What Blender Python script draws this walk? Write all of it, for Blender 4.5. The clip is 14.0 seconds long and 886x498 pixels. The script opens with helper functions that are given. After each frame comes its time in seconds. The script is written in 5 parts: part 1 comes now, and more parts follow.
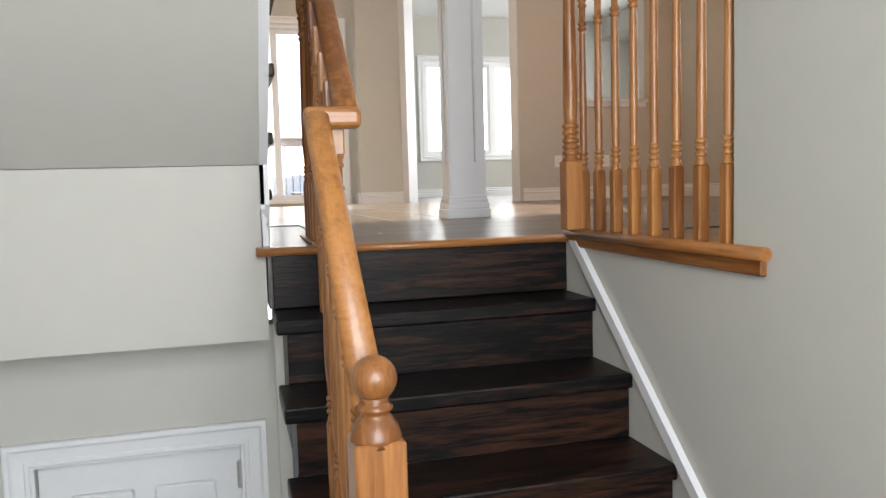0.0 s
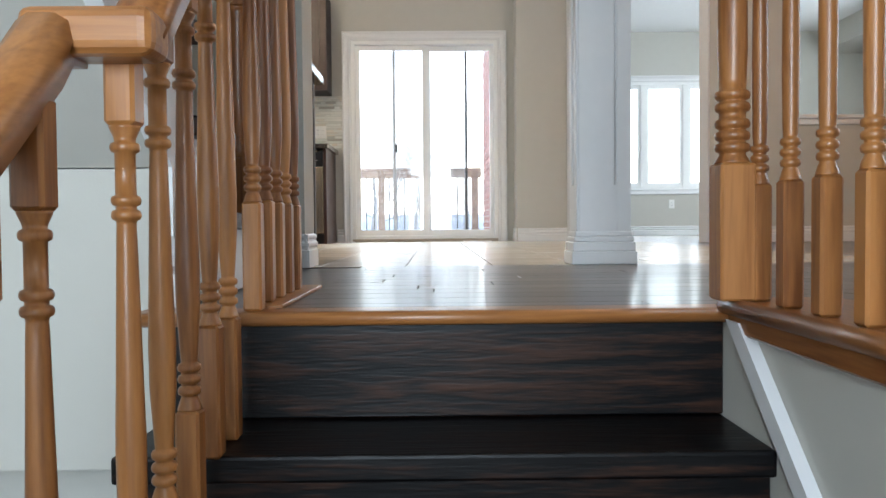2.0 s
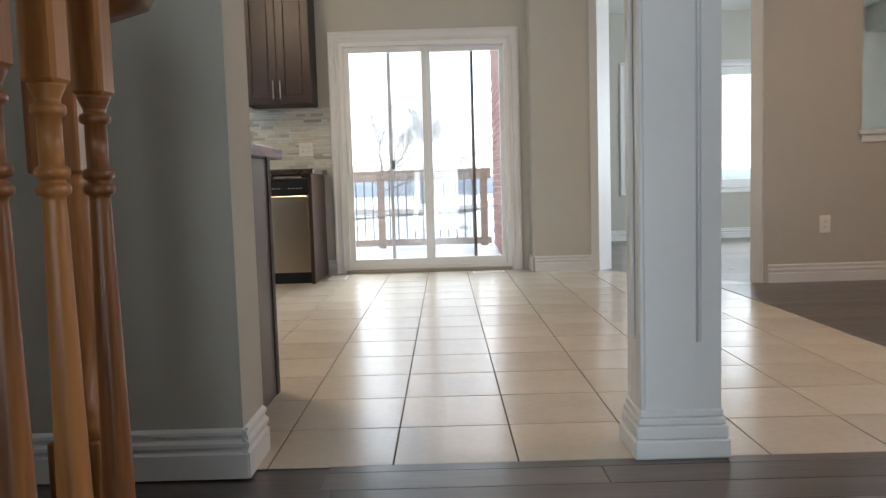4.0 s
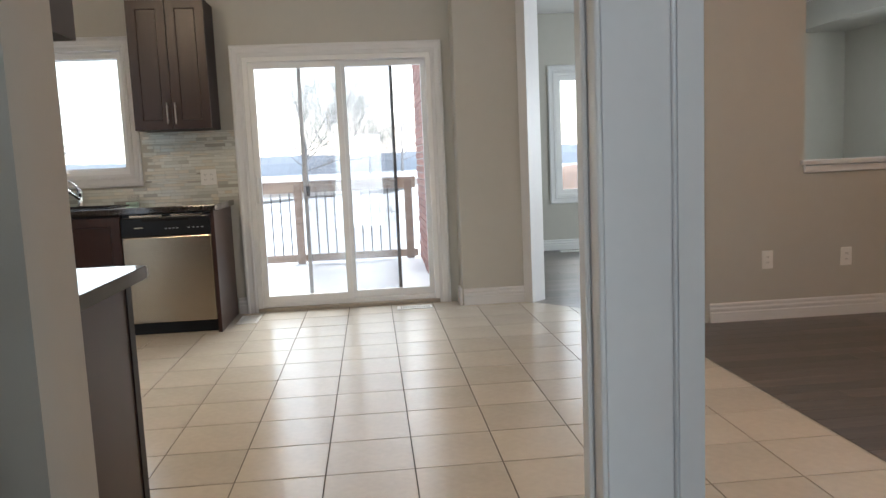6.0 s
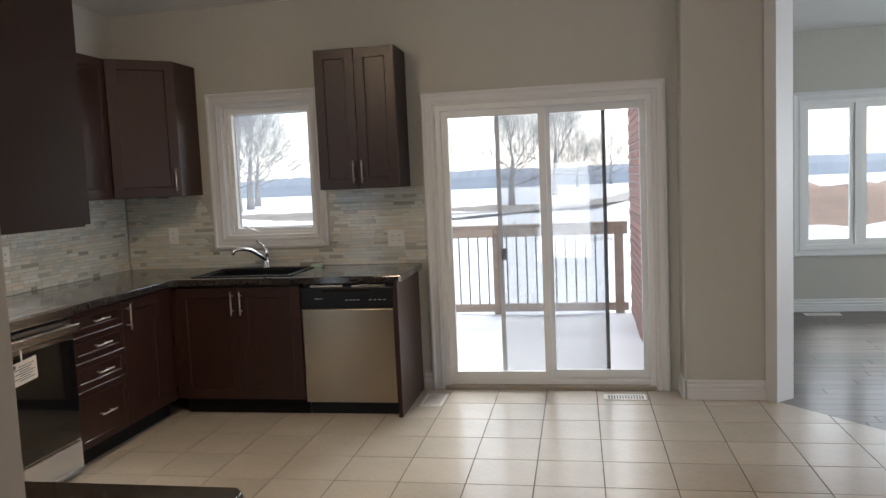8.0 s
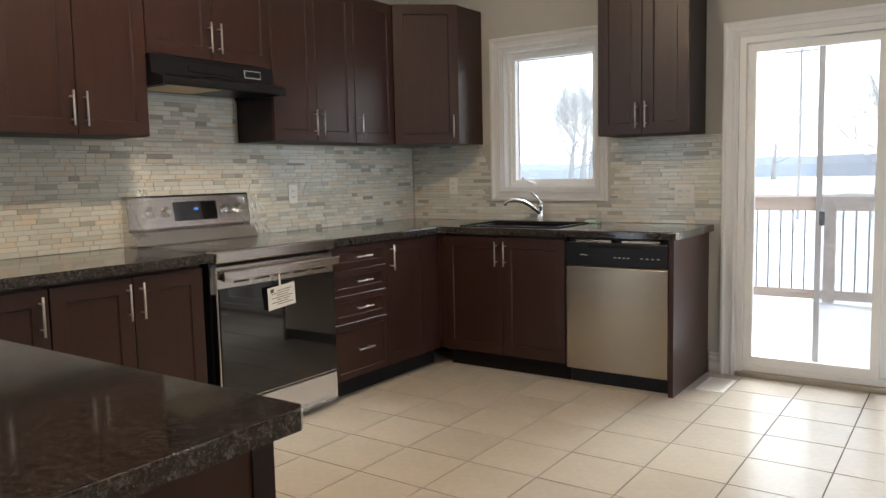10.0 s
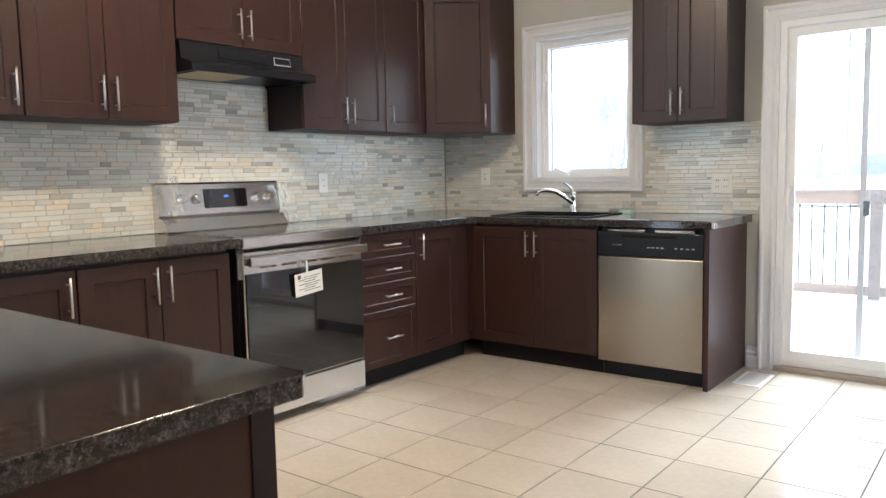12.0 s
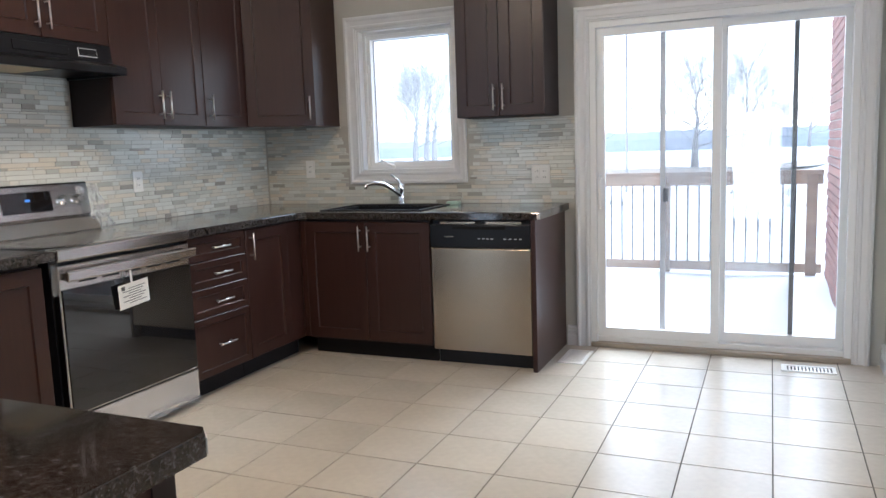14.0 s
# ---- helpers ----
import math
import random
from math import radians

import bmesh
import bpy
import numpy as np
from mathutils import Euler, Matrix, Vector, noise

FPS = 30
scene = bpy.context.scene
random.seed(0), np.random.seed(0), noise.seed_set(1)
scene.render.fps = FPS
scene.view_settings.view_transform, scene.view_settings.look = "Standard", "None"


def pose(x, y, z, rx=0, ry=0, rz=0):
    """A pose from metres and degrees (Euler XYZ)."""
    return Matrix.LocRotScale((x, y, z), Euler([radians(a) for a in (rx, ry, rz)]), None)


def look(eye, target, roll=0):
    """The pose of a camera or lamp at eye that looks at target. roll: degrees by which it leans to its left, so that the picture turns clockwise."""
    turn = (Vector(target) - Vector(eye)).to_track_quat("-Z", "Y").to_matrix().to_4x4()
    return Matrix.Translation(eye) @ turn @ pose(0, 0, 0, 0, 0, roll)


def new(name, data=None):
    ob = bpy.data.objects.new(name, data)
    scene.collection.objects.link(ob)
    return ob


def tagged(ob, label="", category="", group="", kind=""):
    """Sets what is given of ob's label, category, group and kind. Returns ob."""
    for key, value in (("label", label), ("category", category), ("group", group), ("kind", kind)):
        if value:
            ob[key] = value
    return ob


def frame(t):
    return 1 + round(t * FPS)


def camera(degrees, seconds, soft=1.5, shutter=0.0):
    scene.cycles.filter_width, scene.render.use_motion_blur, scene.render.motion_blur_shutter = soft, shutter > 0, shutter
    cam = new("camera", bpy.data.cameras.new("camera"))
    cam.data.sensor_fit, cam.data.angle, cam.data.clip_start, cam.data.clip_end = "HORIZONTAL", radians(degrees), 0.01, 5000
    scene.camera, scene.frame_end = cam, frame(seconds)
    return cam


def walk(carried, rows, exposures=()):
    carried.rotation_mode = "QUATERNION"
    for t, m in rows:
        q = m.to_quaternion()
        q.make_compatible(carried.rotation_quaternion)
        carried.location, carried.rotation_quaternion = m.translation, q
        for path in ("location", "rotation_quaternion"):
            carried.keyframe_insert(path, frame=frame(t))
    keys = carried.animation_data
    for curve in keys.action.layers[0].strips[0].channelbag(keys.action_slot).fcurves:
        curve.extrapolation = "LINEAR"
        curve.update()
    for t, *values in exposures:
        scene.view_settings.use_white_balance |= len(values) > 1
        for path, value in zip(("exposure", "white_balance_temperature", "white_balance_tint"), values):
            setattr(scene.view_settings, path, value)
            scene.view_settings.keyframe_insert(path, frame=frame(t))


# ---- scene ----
cam = camera(60.4, 14.0)
PATH = [
    (0, (0.3, -8.491, 0.181), (0.828, -6.569, 0.014), -1.6),
    (0.5, (0.533, -8.351, 0.155), (1.032, -6.424, -0.038), -1.5),
    (1, (0.696, -8.092, 0.137), (1.067, -6.134, -0.031), -0.3),
    (1.5, (0.825, -7.748, 0.132), (1.073, -5.766, 0.028), -0.8),
    (2, (0.902, -7.415, 0.149), (0.918, -5.416, 0.089), -0.5),
    (2.5, (0.889, -7.042, 0.275), (0.874, -5.043, 0.226), -0.5),
    (3, (0.927, -6.795, 0.417), (0.908, -4.797, 0.339), -1.3),
    (5.5, (0.948, -6.082, 1.049), (0.96, -4.096, 0.82), -2.2),
    (6, (1.007, -5.944, 1.119), (1.185, -3.965, 0.886), -2.5),
    (6.5, (1.005, -5.825, 1.256), (1.13, -3.843, 1.019), -2.7),
    (7, (0.934, -5.613, 1.329), (0.885, -3.628, 1.094), -2.7),
    (7.5, (0.938, -5.387, 1.426), (0.755, -3.407, 1.217), -3.2),
    (8, (1.025, -5.104, 1.444), (0.672, -3.144, 1.265), -2.5),
    (8.5, (1.063, -4.846, 1.4), (0.556, -2.92, 1.22), -1.5),
    (9, (1.115, -4.665, 1.315), (0.337, -2.832, 1.129), -1.2),
    (11.5, (1.233, -4.531, 1.164), (-0.033, -2.995, 0.965), -1.5),
    (12, (1.21, -4.511, 1.152), (-0.008, -2.937, 0.956), -1.2),
    (12.5, (1.208, -4.513, 1.154), (0.006, -2.927, 0.951), -1.4),
    (13, (1.207, -4.528, 1.151), (0.024, -2.928, 0.945), -1.7),
    (13.5, (1.159, -4.56, 1.196), (0.064, -2.903, 0.964), -1.9),
    (14, (1.081, -4.566, 1.239), (0.294, -2.746, 0.978), -2.0),
]
walk(cam, [(t, look(e, g, r)) for t, e, g, r in PATH],
     exposures=[(0.0, 2.15, 6500, 9), (1.5, 2.2, 6150, 6), (2.0, 2.06, 5750, 3), (3.0, 1.76, 5900, 4), (5.5, 1.47, 6000, 4), (7.5, 1.15, 6000, 6), (8.0, 1.02, 6100, 6), (8.5, 1.03, 6200, 6), (9.0, 1.08, 6250, 5), (11.3, 2.28, 5650, 4), (13.0, 2.26, 5560, 4), (13.5, 2.12, 5500, 4), (14.0, 1.82, 5350, 5)])

# ---- world and light ----
world = bpy.data.worlds.new("sky")
scene.world = world
world.use_nodes = True
wn = world.node_tree.nodes
wl = world.node_tree.links
sky = wn.new("ShaderNodeTexSky")
sky.sky_type = 'NISHITA'
sky.sun_disc = False
sky.sun_elevation = radians(42)
sky.sun_rotation = radians(8)
sky.air_density, sky.dust_density = 1.0, 1.5
wn["Background"].inputs[1].default_value = 0.15
veil = wn.new("ShaderNodeHueSaturation")
veil.inputs["Saturation"].default_value = 0.55
wl.new(sky.outputs[0], veil.inputs["Color"])
wl.new(veil.outputs[0], wn["Background"].inputs[0])
sun = new("sun", bpy.data.lights.new("sun", 'SUN'))
sun.data.energy, sun.data.angle, sun.data.color = 1.3, radians(24), (1.0, 0.98, 0.95)
sun.matrix_world = look((5.5, 40, 36), (0, 0, 0))
# added daylight fill at assumed entry, dining, family room windows the walk never faces
for nm, eye, aim, wx, wy, power in (("entry_fill", (0.47, -9.86, 0.75), (0.47, 0, 0.45), 1.6, 1.9, 27), ("dining_fill", (4.91, -5.0, 1.45), (0, -3.2, 1.35), 1.5, 1.3, 6),
                                    ("family_fill", (6.77, -0.5, 1.4), (0, -0.5, 1.35), 1.0, 1.4, 40)):
    lamp = new(nm, bpy.data.lights.new(nm, 'AREA'))
    lamp.data.shape, lamp.data.size, lamp.data.size_y, lamp.data.energy = 'RECTANGLE', wx, wy, power
    lamp.data.color = (0.93, 0.96, 1.0)
    lamp.matrix_world = look(eye, aim)


# ---- materials ----
def mat(name, col, rough=0.5, metal=0.0, var=0.08, scale=6.0, bump=0.0, bscale=60.0, coat=0.0, rvar=0.05, spec=0.5, rand=0.0):
    """Base colour varied at two scales, with fine relief."""
    m = bpy.data.materials.new(name)
    m.use_nodes = True
    nt = m.node_tree
    b = nt.nodes["Principled BSDF"]
    co = nt.nodes.new("ShaderNodeTexCoord")
    n1 = nt.nodes.new("ShaderNodeTexNoise")
    n1.inputs["Scale"].default_value, n1.inputs["Detail"].default_value = scale, 6
    n2 = nt.nodes.new("ShaderNodeTexNoise")
    n2.inputs["Scale"].default_value, n2.inputs["Detail"].default_value = scale * 9, 4
    nt.links.new(co.outputs["Object"], n1.inputs["Vector"])
    nt.links.new(co.outputs["Object"], n2.inputs["Vector"])
    add = nt.nodes.new("ShaderNodeMath")
    add.operation = 'MULTIPLY_ADD'
    add.inputs[1].default_value = 0.5
    nt.links.new(n2.outputs["Fac"], add.inputs[0])
    half = nt.nodes.new("ShaderNodeMath")
    half.operation = 'MULTIPLY'
    half.inputs[1].default_value = 0.5
    nt.links.new(n1.outputs["Fac"], half.inputs[0])
    nt.links.new(half.outputs[0], add.inputs[2])
    last = add.outputs[0]
    if rand:
        info = nt.nodes.new("ShaderNodeObjectInfo")
        ra = nt.nodes.new("ShaderNodeMath")
        ra.operation = 'MULTIPLY_ADD'
        ra.inputs[1].default_value = rand
        nt.links.new(info.outputs["Random"], ra.inputs[0])
        sub = nt.nodes.new("ShaderNodeMath")
        sub.operation = 'SUBTRACT'
        sub.inputs[1].default_value = rand * 0.5
        nt.links.new(last, sub.inputs[0])
        nt.links.new(sub.outputs[0], ra.inputs[2])
        last = ra.outputs[0]
    ramp = nt.nodes.new("ShaderNodeValToRGB")
    ramp.color_ramp.elements[0].position, ramp.color_ramp.elements[1].position = 0.25, 0.75
    ramp.color_ramp.elements[0].color = (*[c * (1 - var) for c in col], 1)
    ramp.color_ramp.elements[1].color = (*[min(1, c * (1 + var)) for c in col], 1)
    nt.links.new(last, ramp.inputs[0])
    nt.links.new(ramp.outputs[0], b.inputs["Base Color"])
    b.inputs["Metallic"].default_value = metal
    b.inputs["Specular IOR Level"].default_value = spec
    b.inputs["Coat Weight"].default_value = coat
    b.inputs["Coat Roughness"].default_value = 0.12
    rr = nt.nodes.new("ShaderNodeMapRange")
    rr.inputs[3].default_value, rr.inputs[4].default_value = max(0.02, rough - rvar), min(1, rough + rvar)
    nt.links.new(n1.outputs["Fac"], rr.inputs[0])
    nt.links.new(rr.outputs[0], b.inputs["Roughness"])
    if bump:
        n3 = nt.nodes.new("ShaderNodeTexNoise")
        n3.inputs["Scale"].default_value, n3.inputs["Detail"].default_value = bscale, 5
        nt.links.new(co.outputs["Object"], n3.inputs["Vector"])
        bp = nt.nodes.new("ShaderNodeBump")
        bp.inputs["Strength"].default_value, bp.inputs["Distance"].default_value = bump, 0.01
        nt.links.new(n3.outputs["Fac"], bp.inputs["Height"])
        nt.links.new(bp.outputs[0], b.inputs["Normal"])
    return m


def wood(name, dark, light, axis=2, rough=0.35, coat=0.2, grain=26.0, bump=0.1, rand=0.25, stretch=0.06, lo=0.3, hi=0.72, spec=0.5, rvar=1.0):
    """Wood with the grain drawn out along one axis of the object, each piece a little different."""
    m = bpy.data.materials.new(name)
    m.use_nodes = True
    nt = m.node_tree
    b = nt.nodes["Principled BSDF"]
    co = nt.nodes.new("ShaderNodeTexCoord")
    info = nt.nodes.new("ShaderNodeObjectInfo")
    mp = nt.nodes.new("ShaderNodeMapping")
    sc = [1.0, 1.0, 1.0]
    sc[axis] = stretch
    mp.inputs["Scale"].default_value = sc
    sh = nt.nodes.new("ShaderNodeVectorMath")
    sh.operation = 'MULTIPLY_ADD'
    sh.inputs[1].default_value = (7, 9, 5)
    nt.links.new(info.outputs["Random"], sh.inputs[0])
    nt.links.new(co.outputs["Object"], sh.inputs[2])
    nt.links.new(sh.outputs[0], mp.inputs["Vector"])
    n1 = nt.nodes.new("ShaderNodeTexNoise")
    n1.inputs["Scale"].default_value, n1.inputs["Detail"].default_value, n1.inputs["Distortion"].default_value = grain, 8, 1.2
    n2 = nt.nodes.new("ShaderNodeTexNoise")
    n2.inputs["Scale"].default_value, n2.inputs["Detail"].default_value = grain * 6, 4
    nt.links.new(mp.outputs[0], n1.inputs["Vector"])
    nt.links.new(mp.outputs[0], n2.inputs["Vector"])
    a = nt.nodes.new("ShaderNodeMath")
    a.operation = 'MULTIPLY_ADD'
    a.inputs[1].default_value = 0.35
    nt.links.new(n2.outputs["Fac"], a.inputs[0])
    c = nt.nodes.new("ShaderNodeMath")
    c.operation = 'MULTIPLY_ADD'
    c.inputs[1].default_value, c.inputs[2].default_value = 0.65, -rand * 0.5
    nt.links.new(n1.outputs["Fac"], c.inputs[0])
    nt.links.new(c.outputs[0], a.inputs[2])
    d = nt.nodes.new("ShaderNodeMath")
    d.operation = 'MULTIPLY_ADD'
    d.inputs[1].default_value = rand
    nt.links.new(info.outputs["Random"], d.inputs[0])
    nt.links.new(a.outputs[0], d.inputs[2])
    ramp = nt.nodes.new("ShaderNodeValToRGB")
    ramp.color_ramp.elements[0].position, ramp.color_ramp.elements[1].position = lo, hi
    ramp.color_ramp.elements[0].color, ramp.color_ramp.elements[1].color = (*dark, 1), (*light, 1)
    nt.links.new(d.outputs[0], ramp.inputs[0])
    nt.links.new(ramp.outputs[0], b.inputs["Base Color"])
    rr = nt.nodes.new("ShaderNodeMapRange")
    rr.inputs[3].default_value, rr.inputs[4].default_value = rough - 0.06 * rvar, rough + 0.08 * rvar
    nt.links.new(n1.outputs["Fac"], rr.inputs[0])
    nt.links.new(rr.outputs[0], b.inputs["Roughness"])
    b.inputs["Coat Weight"].default_value, b.inputs["Coat Roughness"].default_value = coat, 0.15
    b.inputs["Specular IOR Level"].default_value = spec
    bp = nt.nodes.new("ShaderNodeBump")
    bp.inputs["Strength"].default_value, bp.inputs["Distance"].default_value = bump, 0.004
    nt.links.new(a.outputs[0], bp.inputs["Height"])
    nt.links.new(bp.outputs[0], b.inputs["Normal"])
    return m


def glass(name, rough=0.0, tint=(1, 1, 1), mirror=0.05, haze=0.035):
    """Thin pane: clear through, with a faint mirror and a white veil imitating highlight bloom."""
    m = bpy.data.materials.new(name)
    m.use_nodes = True
    nt = m.node_tree
    nt.nodes.remove(nt.nodes["Principled BSDF"])
    tr = nt.nodes.new("ShaderNodeBsdfTransparent")
    tr.inputs[0].default_value = (*tint, 1)
    gl = nt.nodes.new("ShaderNodeBsdfGlossy")
    gl.inputs["Roughness"].default_value = rough
    mx = nt.nodes.new("ShaderNodeMixShader")
    mx.inputs[0].default_value = mirror
    nt.links.new(tr.outputs[0], mx.inputs[1])
    nt.links.new(gl.outputs[0], mx.inputs[2])
    # translucent white mixed in to wash out darks outdoors, as glare would
    bloom = nt.nodes.new("ShaderNodeBsdfTranslucent")
    bloom.inputs[0].default_value = (0.9, 0.9, 0.9, 1)
    veil_mix = nt.nodes.new("ShaderNodeMixShader")
    veil_mix.inputs[0].default_value = haze
    nt.links.new(mx.outputs[0], veil_mix.inputs[1])
    nt.links.new(bloom.outputs[0], veil_mix.inputs[2])
    nt.links.new(veil_mix.outputs[0], nt.nodes["Material Output"].inputs[0])
    return m


def lamp_glow(name, col, power, base=(0.9, 0.88, 0.82)):
    m = bpy.data.materials.new(name)
    m.use_nodes = True
    b = m.node_tree.nodes["Principled BSDF"]
    b.inputs["Base Color"].default_value = (*base, 1)
    b.inputs["Emission Color"].default_value = (*col, 1)
    b.inputs["Emission Strength"].default_value = power
    return m


WALL = mat("wall_paint", (0.492, 0.478, 0.432), 0.75, var=0.03, scale=1.5, bump=0.05, bscale=180)
WHITE = mat("white_trim_paint", (0.70, 0.70, 0.70), 0.4, var=0.03, scale=3, bump=0.02)
CEIL = mat("ceiling_paint", (0.8, 0.8, 0.79), 0.9, var=0.03, scale=2, bump=0.25, bscale=90)
OAK = wood("honey_oak", (0.170, 0.057, 0.013), (0.400, 0.170, 0.046), 2, 0.38, 0.18, lo=0.34, hi=0.68, rand=0.35)
OAKX = wood("honey_oak_along_x", (0.170, 0.057, 0.013), (0.400, 0.170, 0.046), 0, 0.38, 0.18, lo=0.34, hi=0.68)
OAKY = wood("honey_oak_along_y", (0.170, 0.057, 0.013), (0.400, 0.170, 0.046), 1, 0.38, 0.18, lo=0.34, hi=0.68)
STAIN = wood("dark_stained_stair_wood", (0.0025, 0.0022, 0.0025), (0.050, 0.020, 0.010), 0, 0.38, 0.0, grain=30, bump=0.4, rand=0.15, stretch=0.09, lo=0.46, hi=0.70, spec=0.2)
PLANK = wood("dark_floor_wood", (0.056, 0.045, 0.040), (0.150, 0.120, 0.103), 0, 0.37, 0.3, grain=14, bump=0.1, rand=0.3, stretch=0.07)
TILE = mat("cream_floor_tile", (0.57, 0.518, 0.435), 0.23, var=0.09, scale=3.5, bump=0.09, bscale=6, rand=0.3, rvar=0.05, spec=0.42)
GROUT = mat("tile_grout", (0.065, 0.052, 0.042), 0.9, var=0.15, scale=20)
CAB = wood("espresso_cabinet_wood", (0.0310, 0.0130, 0.0094), (0.0420, 0.0178, 0.0130), 2, 0.35, 0.20, grain=26, bump=0.002, rand=0.1, spec=0.28, rvar=0.1)
CAB.node_tree.nodes["Principled BSDF"].inputs["Coat Roughness"].default_value = 0.30
CABIN = mat("cabinet_dark_carcass", (0.016, 0.009, 0.008), 0.5, var=0.1, spec=0.3)
KICK = mat("toe_kick_dark", (0.008, 0.006, 0.006), 0.6, spec=0.2)
NICKEL = mat("brushed_nickel", (0.68, 0.66, 0.63), 0.36, 1.0, var=0.04, scale=30)
CHROME = mat("chrome", (0.85, 0.85, 0.86), 0.08, 1.0, var=0.02)
STEEL = mat("stainless_steel", (0.40, 0.325, 0.24), 0.25, 1.0, var=0.015, scale=2, rvar=0.012)
FILMSTEEL = mat("film_covered_stainless", (0.68, 0.65, 0.62), 0.19, 1.0, var=0.03, scale=3, rvar=0.04, bump=0.03, bscale=5)
BLACK = mat("black_plastic", (0.008, 0.008, 0.010), 0.32, var=0.1, spec=0.3, rvar=0.02)
BLACKGLASS = mat("black_oven_glass", (0.006, 0.006, 0.007), 0.025, var=0.05, coat=0.6, rvar=0.005, spec=0.6)
VINYL = mat("white_vinyl", (0.80, 0.80, 0.79), 0.35, var=0.03, scale=4)
PLASTIC = mat("white_plastic", (0.80, 0.79, 0.76), 0.35, var=0.02)
GLASS = glass("window_glass")
SCREENMESH = glass("insect_screen", 0.5, (0.74, 0.74, 0.75), 0.005)
DARKALU = mat("dark_aluminium", (0.09, 0.09, 0.09), 0.45, 0.4)
GREYALU = mat("grey_aluminium", (0.42, 0.42, 0.42), 0.45, 0.2)
SNOW = mat("snow", (0.90, 0.90, 0.90), 0.8, var=0.05, scale=2, bump=0.5, bscale=4)
DECKWOOD = wood("weathered_cedar", (0.22, 0.14, 0.095), (0.46, 0.33, 0.24), 0, 0.8, 0.0)
BARK = mat("grey_bark", (0.36, 0.34, 0.33), 0.9, var=0.3, scale=4, bump=0.5, bscale=30)
BRICK = mat("red_brick", (0.30, 0.13, 0.10), 0.85, var=0.25, scale=8, bump=0.4, bscale=40, rand=0.5)
MORTAR = mat("mortar", (0.42, 0.38, 0.35), 0.9, var=0.1)
PAPER = mat("paper", (0.85, 0.84, 0.80), 0.7, var=0.02)
INK = mat("printed_ink", (0.10, 0.10, 0.10), 0.7)
GLOW = lamp_glow("warm_lamp_glass", (1.0, 0.72, 0.46), 48.0)
GLOW2 = lamp_glow("amber_lamp_glass", (1.0, 0.48, 0.19), 33.0)


def granite():
    """Dark laminate with brown-black mottles and fine grey flecks."""
    m = bpy.data.materials.new("dark_speckled_laminate")
    m.use_nodes = True
    nt = m.node_tree
    b = nt.nodes["Principled BSDF"]
    co = nt.nodes.new("ShaderNodeTexCoord")
    blot = nt.nodes.new("ShaderNodeTexNoise")
    blot.inputs["Scale"].default_value, blot.inputs["Detail"].default_value, blot.inputs["Roughness"].default_value, blot.inputs["Distortion"].default_value = 80, 7, 0.66, 0.5
    cell = nt.nodes.new("ShaderNodeTexVoronoi")
    cell.inputs["Scale"].default_value = 240
    fleck = nt.nodes.new("ShaderNodeTexNoise")
    fleck.inputs["Scale"].default_value, fleck.inputs["Detail"].default_value = 260, 3
    for n in (blot, cell, fleck):
        nt.links.new(co.outputs["Object"], n.inputs["Vector"])
    mixed = nt.nodes.new("ShaderNodeMath")
    mixed.operation = 'MULTIPLY_ADD'
    mixed.inputs[1].default_value = 0.22
    nt.links.new(cell.outputs["Color"], mixed.inputs[0])
    nt.links.new(blot.outputs["Fac"], mixed.inputs[2])
    r = nt.nodes.new("ShaderNodeValToRGB")
    e = r.color_ramp.elements
    e[0].position, e[0].color = 0.46, (0.006, 0.006, 0.007, 1)
    e[1].position, e[1].color = 0.84, (0.115, 0.115, 0.118, 1)
    e.new(0.58).color = (0.030, 0.024, 0.021, 1)
    e.new(0.70).color = (0.060, 0.053, 0.049, 1)
    nt.links.new(mixed.outputs[0], r.inputs[0])
    spot = nt.nodes.new("ShaderNodeValToRGB")
    spot.color_ramp.elements[0].position, spot.color_ramp.elements[1].position = 0.66, 0.72
    spot.color_ramp.elements[0].color, spot.color_ramp.elements[1].color = (0, 0, 0, 1), (0.10, 0.105, 0.11, 1)
    nt.links.new(fleck.outputs["Fac"], spot.inputs[0])
    add = nt.nodes.new("ShaderNodeMix")
    add.data_type, add.blend_type = 'RGBA', 'ADD'
    add.inputs["Factor"].default_value = 1.0
    nt.links.new(r.outputs[0], add.inputs[6])
    nt.links.new(spot.outputs[0], add.inputs[7])
    nt.links.new(add.outputs[2], b.inputs["Base Color"])
    b.inputs["Roughness"].default_value = 0.10
    b.inputs["Coat Weight"].default_value = 0.3
    b.inputs["Coat Roughness"].default_value = 0.05
    return m


GRANITE = granite()


# ---- mesh helpers ----
def bm_box(bm, lo, hi):
    vs = [bm.verts.new((x, y, z)) for x in (lo[0], hi[0]) for y in (lo[1], hi[1]) for z in (lo[2], hi[2])]
    for f in ((0, 1, 3, 2), (4, 6, 7, 5), (0, 4, 5, 1), (2, 3, 7, 6), (0, 2, 6, 4), (1, 5, 7, 3)):
        bm.faces.new([vs[i] for i in f])
    return vs


def box(lo, hi, bevel=0.0, seg=1):
    bm = bmesh.new()
    bm_box(bm, [min(a, b) for a, b in zip(lo, hi)], [max(a, b) for a, b in zip(lo, hi)])
    if bevel:
        bmesh.ops.bevel(bm, geom=bm.edges[:], offset=bevel, segments=seg, affect='EDGES', profile=0.5)
    return bm


def boxes(*pairs):
    bm = bmesh.new()
    for lo, hi in pairs:
        bm_box(bm, lo, hi)
    return bm


